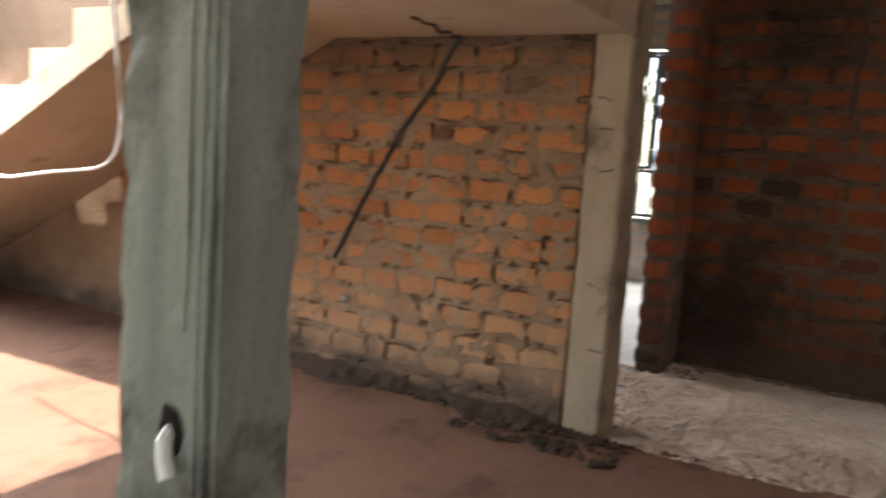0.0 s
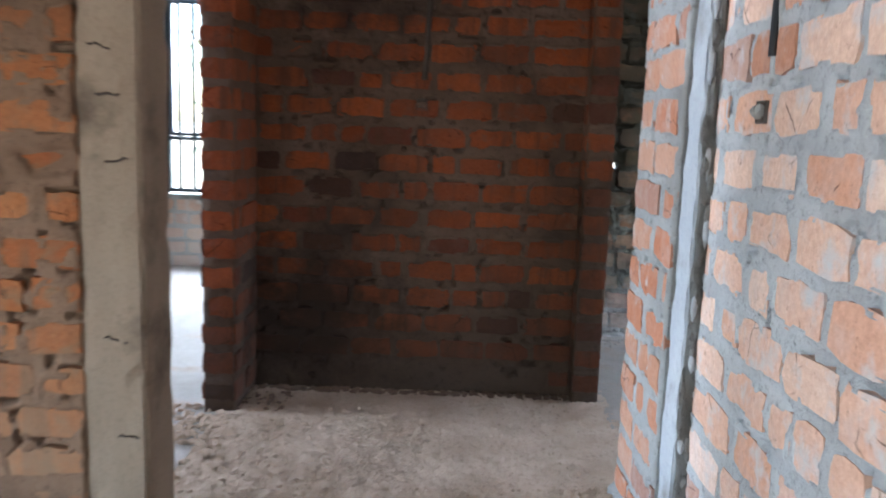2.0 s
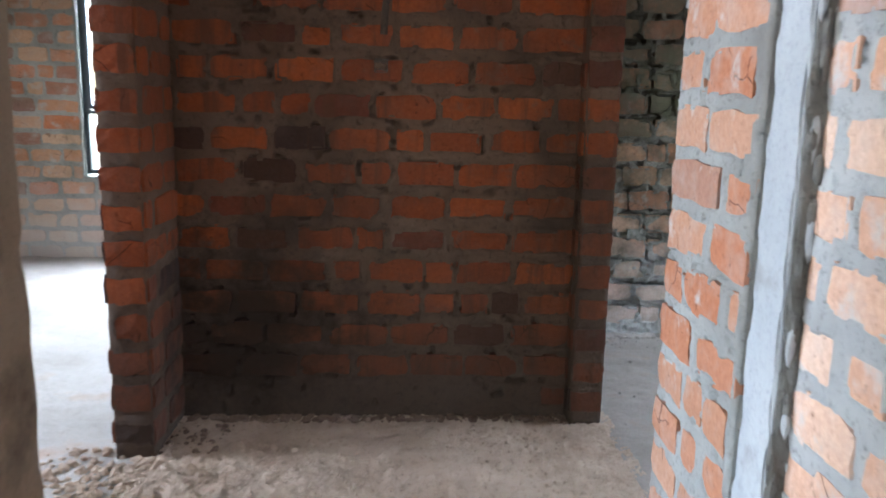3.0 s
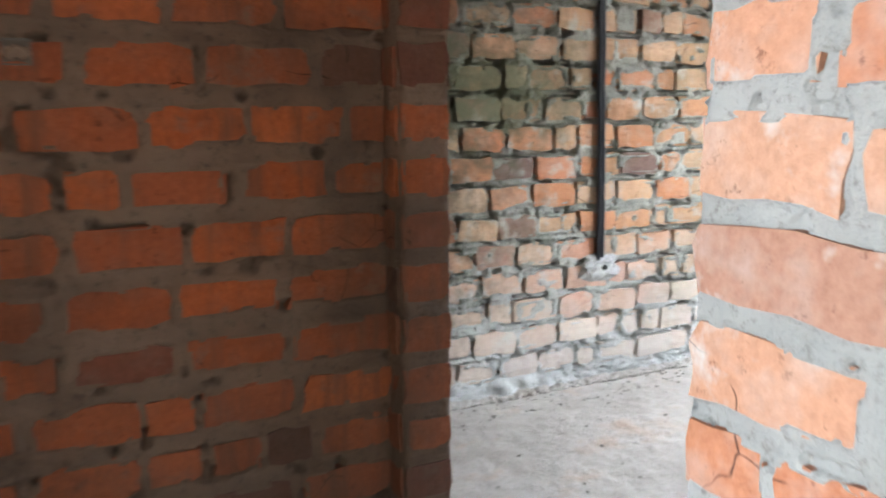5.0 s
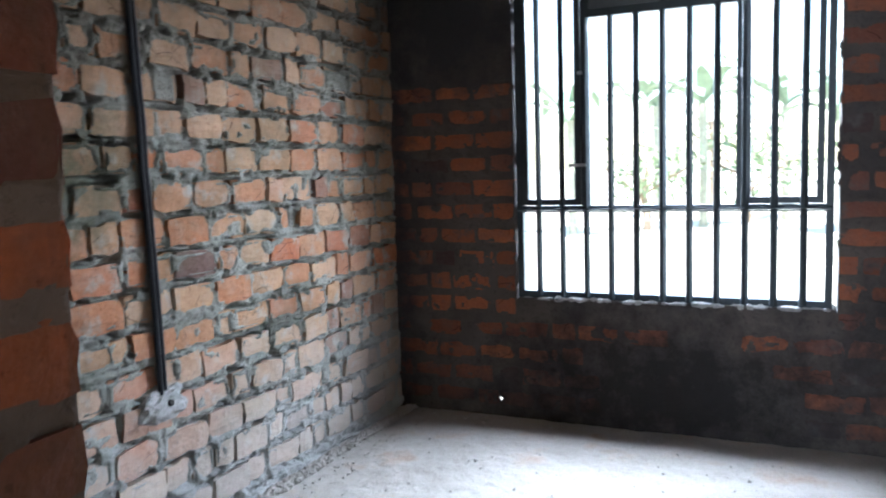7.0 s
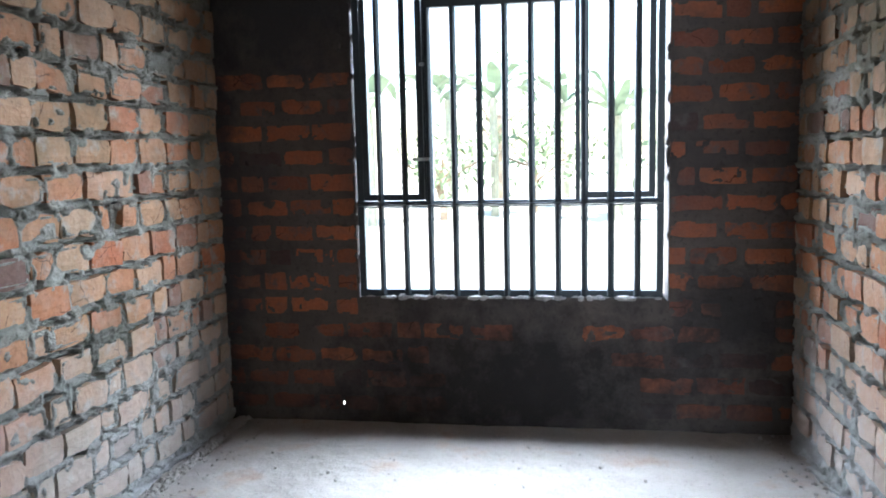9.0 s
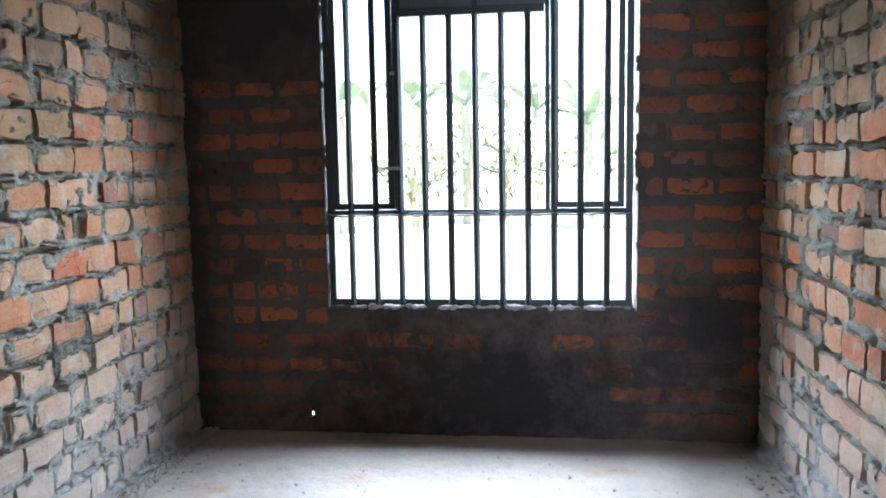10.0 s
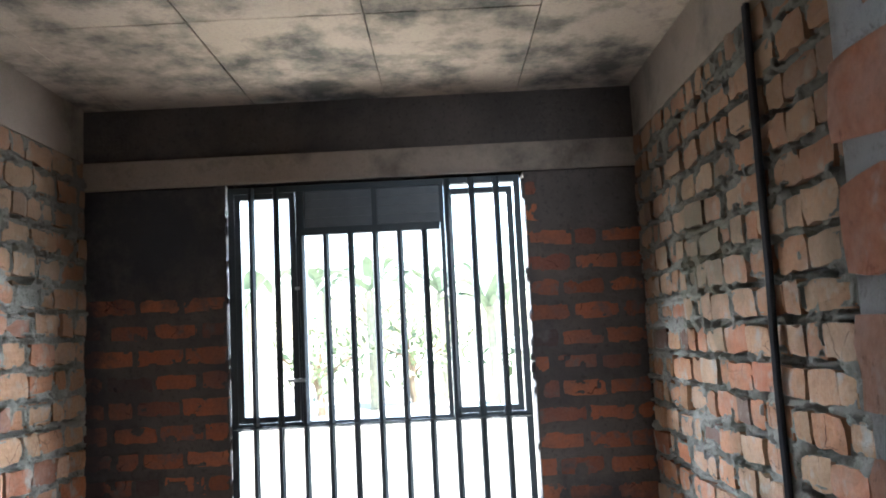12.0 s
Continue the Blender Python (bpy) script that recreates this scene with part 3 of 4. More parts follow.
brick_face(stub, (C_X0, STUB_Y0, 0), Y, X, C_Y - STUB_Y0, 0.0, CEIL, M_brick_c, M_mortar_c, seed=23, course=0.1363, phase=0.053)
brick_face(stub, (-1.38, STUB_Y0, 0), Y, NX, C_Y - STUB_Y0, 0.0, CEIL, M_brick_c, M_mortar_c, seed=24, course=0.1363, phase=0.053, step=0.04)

wall_d = structure("wall_long", boxes((D_X + 0.03, D_X + 0.12, 1.4, 3.44, -0.1, CEIL), (D_X, D_X + 0.12, -4.2, 1.4, -0.1, CEIL)), M_mortar_d, "pale orange brick wall with thick grey mortar")
brick_face(wall_d, (D_X, 1.4, 0), Y, NX, 2.04, 0.0, CEIL, M_brick_d, M_mortar_d, course=0.137, size=(0.24, 0.104), joint=0.011, wild=0.004, smear=0.12, step=0.008, seed=31, phase=0.013, headers=0.28, over=0.009, set_out=0.026, pits=0.24)
grey_column = structure("column_passage", rough_box(DOOR_X + 0.004, 0.612, 3.44, 3.58, -0.1, CEIL, step=0.035, amp=0.004, bevel=0.006, seed=2), M_grey, "pale grey concrete column cast into the brick wall", "column")
door_wall = structure("wall_door", boxes((DOOR_X, 0.61, 3.58, JAMB_R, -0.1, CEIL), (DOOR_X, 0.61, JAMB_R, JAMB_L, 2.4, CEIL)), M_mortar_d_dim, "brick wall round the bedroom doorway")
part("pier", boxes((PIER_X0, PIER_X, JAMB_L, ROOM_L, -0.1, CEIL)), M_mortar_c, door_wall)
brick_face(door_wall, (DOOR_X, 3.58, 0), Y, NX, JAMB_R - 3.58, 0.0, CEIL, M_brick_d_dim, M_mortar_d_dim, joint=0.011, wild=0.004, smear=0.06, step=0.006, seed=36, course=0.137, phase=0.013, headers=0.3, size=(0.25, 0.104), over=0.010, set_out=0.026, pits=0.16)
brick_face(door_wall, (DOOR_X, JAMB_R, 0), X, Y, 0.18, 0.0, 2.4, M_brick_d_dim, M_mortar_d_dim, seed=33, course=0.137, phase=0.013, headers=0.0)
brick_face(door_wall, (PIER_X0, JAMB_L, 0), X, NY, PIER_X - PIER_X0, 0.0, 2.4, M_brick_c, M_mortar_c, step=0.01, seed=35, course=0.1363, phase=0.053, headers=0.0, proud=0.016)
brick_face(door_wall, (PIER_X0, JAMB_L, 0), Y, NX, C_Y - JAMB_L, 0.0, CEIL, M_brick_c, M_mortar_c, seed=34, course=0.1363, phase=0.053, headers=0.0)

# ---------------------------------------------------------------- bedroom
wall_l = structure("wall_bedroom_north", boxes((PIER_X, 0.822, ROOM_L + 0.03, ROOM_L + 0.18, -0.1, CEIL), (0.868, WIN_X, ROOM_L + 0.03, ROOM_L + 0.18, -0.1, CEIL), (0.822, 0.868, ROOM_L + 0.03, ROOM_L + 0.18, -0.1, 1.14), (0.822, 0.868, ROOM_L + 0.03, ROOM_L + 0.18, 1.185, CEIL)), M_mortar_room, "tan brick wall with rough lumpy grey mortar")
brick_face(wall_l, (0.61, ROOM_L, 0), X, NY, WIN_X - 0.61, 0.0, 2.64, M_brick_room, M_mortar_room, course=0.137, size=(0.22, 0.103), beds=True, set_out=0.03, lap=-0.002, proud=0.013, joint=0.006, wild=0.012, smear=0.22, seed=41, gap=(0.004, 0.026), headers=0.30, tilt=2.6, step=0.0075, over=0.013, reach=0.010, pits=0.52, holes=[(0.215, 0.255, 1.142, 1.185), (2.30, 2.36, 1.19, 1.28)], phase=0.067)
wall_r = structure("wall_bedroom_south", boxes((0.61, WIN_X, ROOM_R - 0.18, ROOM_R - 0.03, -0.1, CEIL)), M_mortar_room, "tan brick wall with rough lumpy grey mortar")
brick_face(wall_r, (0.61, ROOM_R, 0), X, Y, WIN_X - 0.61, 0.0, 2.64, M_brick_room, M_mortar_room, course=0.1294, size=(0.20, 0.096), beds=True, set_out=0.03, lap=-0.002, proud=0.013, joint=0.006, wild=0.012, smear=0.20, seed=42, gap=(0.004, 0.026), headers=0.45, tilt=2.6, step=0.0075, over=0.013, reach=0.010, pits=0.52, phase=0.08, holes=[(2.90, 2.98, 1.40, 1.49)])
y0, y1, z0, z1 = WIN
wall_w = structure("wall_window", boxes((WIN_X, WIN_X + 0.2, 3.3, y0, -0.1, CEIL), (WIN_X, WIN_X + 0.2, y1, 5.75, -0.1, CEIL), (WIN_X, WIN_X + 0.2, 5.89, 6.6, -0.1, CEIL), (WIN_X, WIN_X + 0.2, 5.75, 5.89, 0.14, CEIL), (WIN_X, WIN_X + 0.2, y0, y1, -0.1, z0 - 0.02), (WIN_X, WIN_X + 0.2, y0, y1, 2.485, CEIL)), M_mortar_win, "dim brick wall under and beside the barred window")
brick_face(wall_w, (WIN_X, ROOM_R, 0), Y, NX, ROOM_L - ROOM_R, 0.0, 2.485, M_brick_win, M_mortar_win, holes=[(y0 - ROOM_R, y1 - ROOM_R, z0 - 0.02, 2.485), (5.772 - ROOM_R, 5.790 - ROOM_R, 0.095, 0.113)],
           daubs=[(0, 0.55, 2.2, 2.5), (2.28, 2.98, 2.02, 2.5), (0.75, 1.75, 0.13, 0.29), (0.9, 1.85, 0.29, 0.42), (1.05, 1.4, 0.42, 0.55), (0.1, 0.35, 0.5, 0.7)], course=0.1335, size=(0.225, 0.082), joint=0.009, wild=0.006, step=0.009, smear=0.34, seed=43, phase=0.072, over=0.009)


def barred_window(name, w, h, transom, label):
    """A steel casement window with upright burglar bars; local x along the wall, z up from the sill, y towards the room negative."""
    root = tagged(new(name), label, "window", "", "structure")
    t = 0.035
    part("window_frame", boxes((0, t, 0, 0.05, 0, h), (w - t, w, 0, 0.05, 0, h), (t, w - t, 0, 0.05, 0, t), (t, w - t, 0, 0.05, h - t, h), (t, w - t, 0.001, 0.049, transom - 0.018, transom + 0.018)), M_steel, root)
    cl, cr = 0.245 * w, 0.735 * w
    vent = h - 0.25
    part("mullion", boxes((cl - 0.022, cl + 0.022, 0.004, 0.046, transom + 0.018, h - t)), M_steel, root)
    part("mullion", boxes((cr - 0.020, cr + 0.004, 0.004, 0.046, transom + 0.018, h - t)), M_steel, root)
    part("mullion", boxes((w / 2 - 0.014, w / 2 + 0.014, 0.004, 0.046, t, transom - 0.018), (w / 2 - 0.014, w / 2 + 0.014, 0.004, 0.046, transom + 0.018, h - t)), M_steel, root)
    part("transom", boxes((cl + 0.022, w / 2 - 0.014, 0.004, 0.046, vent - 0.025, vent + 0.015), (w / 2 + 0.014, cr - 0.022, 0.004, 0.046, vent - 0.025, vent + 0.015)), M_steel, root)
    # the sashes; the second one stands a little ajar, with light round it
    for a, b, drop, ajar in ((t + 0.004, cl - 0.024, 0.0, False), (cr + 0.016, w - t - 0.010, 0.022, True)):
        s = 0.032
        za, zb = transom + 0.022, h - t - 0.004 - drop
        sash = part("casement", boxes((a, a + s, -0.012, 0.03, za, zb), (b - s, b, -0.012, 0.03, za, zb), (a + s, b - s, -0.012, 0.03, za, za + s), (a + s, b - s, -0.012, 0.03, zb - s, zb)), M_steel, root)
        if ajar:
            part("hinge", boxes((a - 0.016, a + 0.014, -0.03, -0.013, za + 0.62, za + 0.66)), M_bright, sash, "bare metal hinge")
            part("hinge", boxes((a - 0.010, a + 0.020, -0.03, -0.013, za + 0.515, za + 0.522)), M_bright, sash, "bare metal hinge")
        else:
            part("window_stay", boxes((b - 0.055, b + 0.035, -0.036, -0.013, za + 0.205, za + 0.222)), M_bright, sash, "bare metal window stay")
            part("hinge", boxes((b - 0.008, b + 0.016, -0.03, -0.013, za + 0.69, za + 0.705)), M_bright, sash, "bare metal hinge")
    for a, b in ((cl + 0.024, w / 2 - 0.016), (w / 2 + 0.016, cr - 0.024)):
        z, k = vent + 0.02, 0
        pane = part("vent_pane", boxes((a - 0.006, b + 0.006, 0.024, 0.030, vent + 0.012, h - t + 0.004)), M_vent, root, "dark ribbed vent panel")
        while z < h - t - 0.02:
            part("rib", boxes((a + 0.002, b - 0.002, 0.014, 0.022, z, z + 0.012)), M_vent, pane)
            z += 0.05
    for i in range(1, 12):
        x = w * i / 12
        if i != 6:
            part("bar", tube([(x, -0.018, 0.01), (x, -0.018, vent - 0.03 if cl < x < cr else h - 0.01)], 0.019, 6), M_steel, root)
        else:
            part("bar", tube([(x, -0.018, 0.01), (x, -0.018, vent - 0.03)], 0.019, 6), M_steel, root)
    part("bar", tube([(0.01, -0.03, transom), (w - 0.01, -0.03, transom)], 0.008, 6), M_steel, root)
    return root


M_vent = plain("vent_panel", (0.10, 0.11, 0.115), 0.5, 0.0, 0.2, 20)
window = barred_window("window_1", y1 - y0 - 0.035, z1 - z0, TRANSOM - z0, "dark steel casement window with upright burglar bars")
window.matrix_world = Matrix.Translation((WIN_X + 0.012, y1 - 0.012, z0)) @ pose(0, 0, 0, 0, 0, -90)
sill = structure("window_sill", rough_box(WIN_X - 0.006, WIN_X + 0.19, y0 + 0.002, y1 - 0.002, z0 - 0.03, z0 - 0.004, step=0.03, amp=0.014, bevel=0.006), M_mortar_win, "crumbly cement bed under the window", "sill")

structure("beam_window", rough_box(WIN_X - 0.03, WIN_X + 0.19, ROOM_R, ROOM_L, 2.485, 2.64, step=0.06, amp=0.010, bevel=0.008, seed=14), M_beam, "concrete lintel over the window", "beam")
structure("beam_north", boxes((0.61, WIN_X - 0.032, ROOM_L - 0.012, ROOM_L + 0.17, 2.64, CEIL)), M_beam, "concrete ring beam", "beam")
structure("beam_south", boxes((0.61, WIN_X - 0.032, ROOM_R - 0.17, ROOM_R + 0.012, 2.64, CEIL)), M_beam, "concrete ring beam", "beam")

# ---------------------------------------------------------------- ceilings
def board_ceiling(name, x0, x1, y0, y1, z, bx, by, label, seed):
    rng = random.Random(seed)
    bm = boxes((x0, x1, y0, y1, z + 0.02, z + 0.16))
    x = x0
    while x < x1 - 0.01:
        y = y0
        while y < y1 - 0.01:
            d = rng.uniform(0, 0.004)
            box(bm, x + 0.003, min(x + bx, x1) - 0.003, y + 0.003, min(y + by, y1) - 0.003, z + d, z + 0.019)
            y += by
        x += bx
    return structure(name, bm, M_ceiling, label, "ceiling")


board_ceiling("ceiling_bedroom", 0.45, 4.2, 3.35, 6.53, CEIL, 1.2, 0.72, "stained concrete ceiling with formwork board marks", 1)
board_ceiling("ceiling_passage", -1.4, 0.45, 3.3, 5.4, CEIL, 1.2, 0.7, "stained concrete ceiling of the passage", 2)
structure("ceiling_living", boxes((-3.65, 0.65, -4.2, 3.3, CEIL, CEIL + 0.15), (-7.0, -3.65, -4.2, 0.4, CEIL, CEIL + 0.15)), M_ceiling, "concrete ceiling of the living room", "ceiling")
structure("ceiling_side_room", boxes((-5.0, -1.4, 3.3, 8.7, CEIL + 0.001, CEIL + 0.15)), M_ceiling, "concrete ceiling of the side room", "ceiling")

# ---------------------------------------------------------------- stair and pillar
pillar = structure("column_pillar", rough_box(-1.09, -0.87, 0.823, 1.01, -0.1, CEIL, seed=5), M_pillar, "free-standing grey concrete pillar with stained faces", "column")
stair_bm = bmesh.new()
profile = [(-1.15, 1.85), (-2.82, 1.85), (-6.55, 0.03)]
top = [(-6.65, 0.0)]
nstep, run = 11, 3.80
for i in range(nstep):
    x = -6.65 + run * i / nstep
    zt = 2.02 * (i + 1) / nstep
    top += [(x, zt), (x + run / nstep, zt)]
top += [(-1.15, 2.02)]
loop = profile + top
for yy in (2.4, B_Y - 0.002):
    for v in loop:
        stair_bm.verts.new((v[0], yy, v[1]))
stair_bm.verts.ensure_lookup_table()
nl = len(loop)
stair_bm.faces.new(stair_bm.verts[:nl])
stair_bm.faces.new(stair_bm.verts[nl:])
for i in range(nl):
    k = (i + 1) % nl
    stair_bm.faces.new((stair_bm.verts[i], stair_bm.verts[k], stair_bm.verts[nl + k], stair_bm.verts[nl + i]))
bmesh.ops.recalc_face_normals(stair_bm, faces=stair_bm.faces[:])
stair = structure("stair", stair_bm, M_slab, "bare concrete stair flight and landing", "stair")
band = bmesh.new()
lower, upper = [], []
for k in range(75):
    x = -6.5 + 0.05 * k
    z = 0.055 + (x + 6.5) * 0.488
    ragged = 0.016 * noise.noise(Vector((k * 0.7, 2, 0))) + 0.010 * noise.noise(Vector((k * 1.9, 5, 0)))
    lower.append([band.verts.new((x, y, z - 0.012 + ragged * 0.4)) for y in (2.372, 2.398)])
    upper.append([band.verts.new((x, y, z + 0.155 + ragged)) for y in (2.372, 2.398)])
for a, b, c, d in zip(lower, lower[1:], upper, upper[1:]):
    band.faces.new((a[0], b[0], d[0], c[0]))
    band.faces.new((c[0], d[0], d[1], c[1]))
    band.faces.new((a[1], c[1], d[1], b[1]))
    band.faces.new((a[0], a[1], b[1], b[0]))
bmesh.ops.recalc_face_normals(band, faces=band.faces[:])
part("stringer", band, M_slab, stair)

# ---------------------------------------------------------------- outer walls
structure("wall_west", boxes((-6.9, -6.7, 1.9, 3.6, -0.1, 5.2), (-6.9, -6.7, -4.2, -3.6, -0.1, 2.4), (-6.9, -6.7, -4.2, 1.9, 2.4, 5.2)), M_slab, "pale plastered wall behind the stair")
structure("wall_upper", boxes((-6.7, -1.3, 3.5, 3.62, CEIL + 0.16, 5.2)), M_slab, "pale wall above the stair")
structure("wall_south", boxes((-6.7, -5.2, -4.2, -4.0, -0.1, CEIL), (-2.6, -1.6, -4.2, -4.0, -0.1, CEIL), (0.2, 0.65, -4.2, -4.0, -0.1, CEIL), (-5.2, -2.6, -4.2, -4.0, 2.3, CEIL), (-1.6, 0.2, -4.2, -4.0, 2.3, CEIL)), M_mortar_b, "brick wall with two wide openings")
# side room
structure("wall_side_west", boxes((-5.0, -4.8, 3.62, 3.72, -0.1, CEIL), (-5.0, -4.8, 5.3, 8.7, -0.1, CEIL), (-5.0, -4.8, 3.72, 5.3, -0.1, 0.69), (-5.0, -4.8, 3.72, 5.3, 2.465, CEIL)), M_mortar_room, "brick wall of the side room")
structure("wall_side_east", boxes((-1.29, -1.11, 5.36, 8.5, -0.1, CEIL)), M_mortar_room, "brick wall of the side room")
wall_s = structure("wall_side_north", boxes((-4.8, SW[0], SIDE_Y, SIDE_Y + 0.2, -0.1, CEIL), (SW[1], -1.11, SIDE_Y, SIDE_Y + 0.2, -0.1, CEIL), (SW[0], SW[1], SIDE_Y, SIDE_Y + 0.2, -0.1, SW[2] - 0.02), (SW[0], SW[1], SIDE_Y, SIDE_Y + 0.2, SW[3] + 0.03, CEIL)), M_mortar_room, "brick wall with a barred window in the side room")
brick_face(wall_s, (-4.0, SIDE_Y, 0), X, NY, 2.86, 0.0, CEIL, M_brick_room, M_mortar_room, holes=[(SW[0] + 4.0, SW[1] + 4.0, SW[2] - 0.02, SW[3] + 0.03)], seed=51, smear=0.1, step=0.03)
window_b = barred_window("window_2", SW[1] - SW[0] - 0.02, SW[3] - SW[2], TRANSOM - SW[2], "dark steel barred window of the side room")
window_b.matrix_world = Matrix.Translation((SW[0] + 0.01, SIDE_Y + 0.06, SW[2]))

# ---------------------------------------------------------------- ground outside
M_ground = concrete_material("dry_ground", (0.46, 0.40, 0.30), (0.40, 0.36, 0.26), (0.20, 0.24, 0.10), 0.6, (0.2, 0.2, 0.2))
gb = bmesh.new()
bmesh.ops.create_grid(gb, x_segments=60, y_segments=60, size=400)
for v in gb.verts:
    v.co.z = -0.14
structure("ground", gb, M_ground, "dry sunlit earth yard", "ground")


# ---------------------------------------------------------------- services in the walls
def thing(name, label, category, group=""):
    return tagged(new(name), label, category, group)


def blob(centre, size, seed, flat=1.0, detail=2):
    """An irregular lump."""
    bm = bmesh.new()
    bmesh.ops.create_icosphere(bm, subdivisions=detail, radius=1)
    for v in bm.verts:
        k = 1 + 0.45 * noise.noise(v.co * 1.7 + Vector((seed * 3.1, 0, 0))) + 0.2 * noise.noise(v.co * 4 + Vector((0, seed, 0)))
        v.co = Vector(centre) + Vector((v.co.x * size[0], v.co.y * size[1], v.co.z * size[2] * flat)) * k
    return bm


def wobble(a, b, n, amp, seed):
    a, b = Vector(a), Vector(b)
    return [a.lerp(b, i / n) + Vector([noise.noise(Vector((i * 0.6, seed + k * 7.3, 0))) * amp for k in range(3)]) for i in range(n + 1)]


M_crumb_sill = mortar_material("sill_cement", (0.24, 0.235, 0.22), (0.34, 0.33, 0.31), (0.06, 0.055, 0.05))
M_clod = mortar_material("clods", (0.13, 0.085, 0.06), (0.19, 0.135, 0.10), (0.06, 0.04, 0.03))
# damp soil, its colour darkened further for the landing's shade
M_soil = mortar_material("damp_shaded_soil", (0.040, 0.026, 0.018), (0.060, 0.038, 0.027), (0.02, 0.014, 0.010))
# dark tone for the shade inside chases and socket boxes, which aren't cut in
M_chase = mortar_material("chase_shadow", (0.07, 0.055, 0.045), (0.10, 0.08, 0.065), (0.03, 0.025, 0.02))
M_box = plain("galvanised_box", (0.07, 0.065, 0.06), 0.5, 0.5, 0.4, 40)
# near-black colour for the shade in holes modelled as solid lumps
M_hole = plain("recess_shade", (0.015, 0.012, 0.010), 0.9)


def conduit(label, points, offset, daub, seed):
    """Two black plastic pipes side by side in a chase, ending at a lump of cement."""
    c = thing("electrical_conduit", label, "conduit")
    part("pipe", tube(points, 0.011), M_conduit, c)
    part("pipe", tube([Vector(p) + Vector(offset) for p in points], 0.011), M_conduit, c)
    if daub:
        part("cement_daub", blob(daub, (0.12, 0.030, 0.065), seed, 1.0, 3), M_patch, c, "grey cement lump at the pipe's end")
        part("outlet_mouth", tube([Vector(daub) + Vector((0.01, -0.012 if daub[1] > 5 else 0.012, 0.005)), Vector(daub) + Vector((0.014, -0.03 if daub[1] > 5 else 0.03, 0.012))], 0.016), M_hole, c)
    return c


conduit("pair of black plastic pipes set in the brick wall", wobble((1.96, ROOM_L - 0.03, 2.64), (2.015, ROOM_L - 0.03, 0.61), 12, 0.006, 1), (0.024, 0.004, 0), (2.03, ROOM_L - 0.02, 0.565), 2)
conduit("pair of black plastic pipes on the opposite brick wall", wobble((2.29, ROOM_R + 0.03, 2.66), (2.33, ROOM_R + 0.03, 0.54), 12, 0.006, 3), (0.024, -0.004, 0), (2.33, ROOM_R + 0.02, 0.50), 4)

# slanting chase in the stair wall, running on across the landing's underside
c = thing("wall_chase", "dark slanting chase with a pipe in the brick wall", "chase")
bend = [(-2.03, 1.845), (-2.10, 1.74), (-2.156, 1.615), (-2.245, 1.50), (-2.356, 1.36), (-2.44, 1.21), (-2.551, 1.023), (-2.66, 0.82), (-2.775, 0.606)]
fine = [(a[0] + (b[0] - a[0]) * k / 5, a[1] + (b[1] - a[1]) * k / 5) for a, b in zip(bend, bend[1:]) for k in range(5)]
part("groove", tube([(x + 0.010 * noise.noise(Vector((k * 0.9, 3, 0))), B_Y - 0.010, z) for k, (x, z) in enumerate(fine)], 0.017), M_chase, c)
part("pipe", tube([(x + 0.006 * noise.noise(Vector((k * 0.5, 8, 0))), B_Y - 0.024, z) for k, (x, z) in enumerate(fine)], 0.008), M_conduit, c)
part("pipe", tube(wobble((-2.03, B_Y - 0.03, 1.842), (-1.965, 2.93, 1.842), 12, 0.03, 7), 0.009), M_chase, c)


def socket_box(label, centre, out, along):
    s = thing("socket_box", label, "socket box")
    o, n, u, z = Vector(centre), Vector(out), Vector(along), Vector((0, 0, 1))
    hw, hd, t = 0.027, 0.030, 0.003
    for name, a, b, c1, c2 in (("side", -hw, -hw + t, -hw, hw), ("side", hw - t, hw, -hw, hw), ("side", -hw + t, hw - t, -hw, -hw + t), ("side", -hw + t, hw - t, hw - t, hw)):
        bm = bmesh.new()
        vs = [bm.verts.new(o + u * p + z * q + n * r) for r in (-0.01, 0.017) for p, q in ((a, c1), (b, c1), (b, c2), (a, c2))]
        for f in ((0, 1, 2, 3), (4, 5, 6, 7), (0, 1, 5, 4), (1, 2, 6, 5), (2, 3, 7, 6), (3, 0, 4, 7)):
            bm.faces.new([vs[i] for i in f])
        bmesh.ops.recalc_face_normals(bm, faces=bm.faces[:])
        part(name, bm, M_box, s)
    bm = bmesh.new()
    bm.faces.new([bm.verts.new(o + u * p + z * q + n * 0.0135) for p, q in ((-hw, -hw), (hw, -hw), (hw, hw), (-hw, hw))])
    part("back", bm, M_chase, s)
    for k in range(3):
        q = o + n * 0.022 + u * (0.014 * (k - 1)) + z * (0.012 * noise.noise(Vector((k, o.x, o.y))))
        part("cement_bit", blob(q, (0.012, 0.012, 0.014), k + o.x), M_patch if o.x > 0 or o.x < -1 else M_clod, s)
    return s


socket_box("small metal socket box with cement bits in the dark wall", (-0.408, C_Y, 1.482), NY, X)
socket_box("small metal socket box in the pale brick wall", (D_X, 3.112, 1.435), NX, Y)
socket_box("small metal socket box low in the stair wall", (-2.657, B_Y, 0.435), NY, X)
c = thing("wall_chase", "dark upright chase in the passage wall above a socket box", "chase")
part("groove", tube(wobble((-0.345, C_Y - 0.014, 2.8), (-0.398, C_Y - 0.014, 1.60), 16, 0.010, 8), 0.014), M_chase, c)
c = thing("wall_chase", "upright chase with a black pipe in the pale brick wall", "chase")
part("groove", tube(wobble((D_X - 0.010, 3.085, 2.8), (D_X - 0.010, 3.06, 1.50), 14, 0.010, 9), 0.014), M_mortar_d, c)
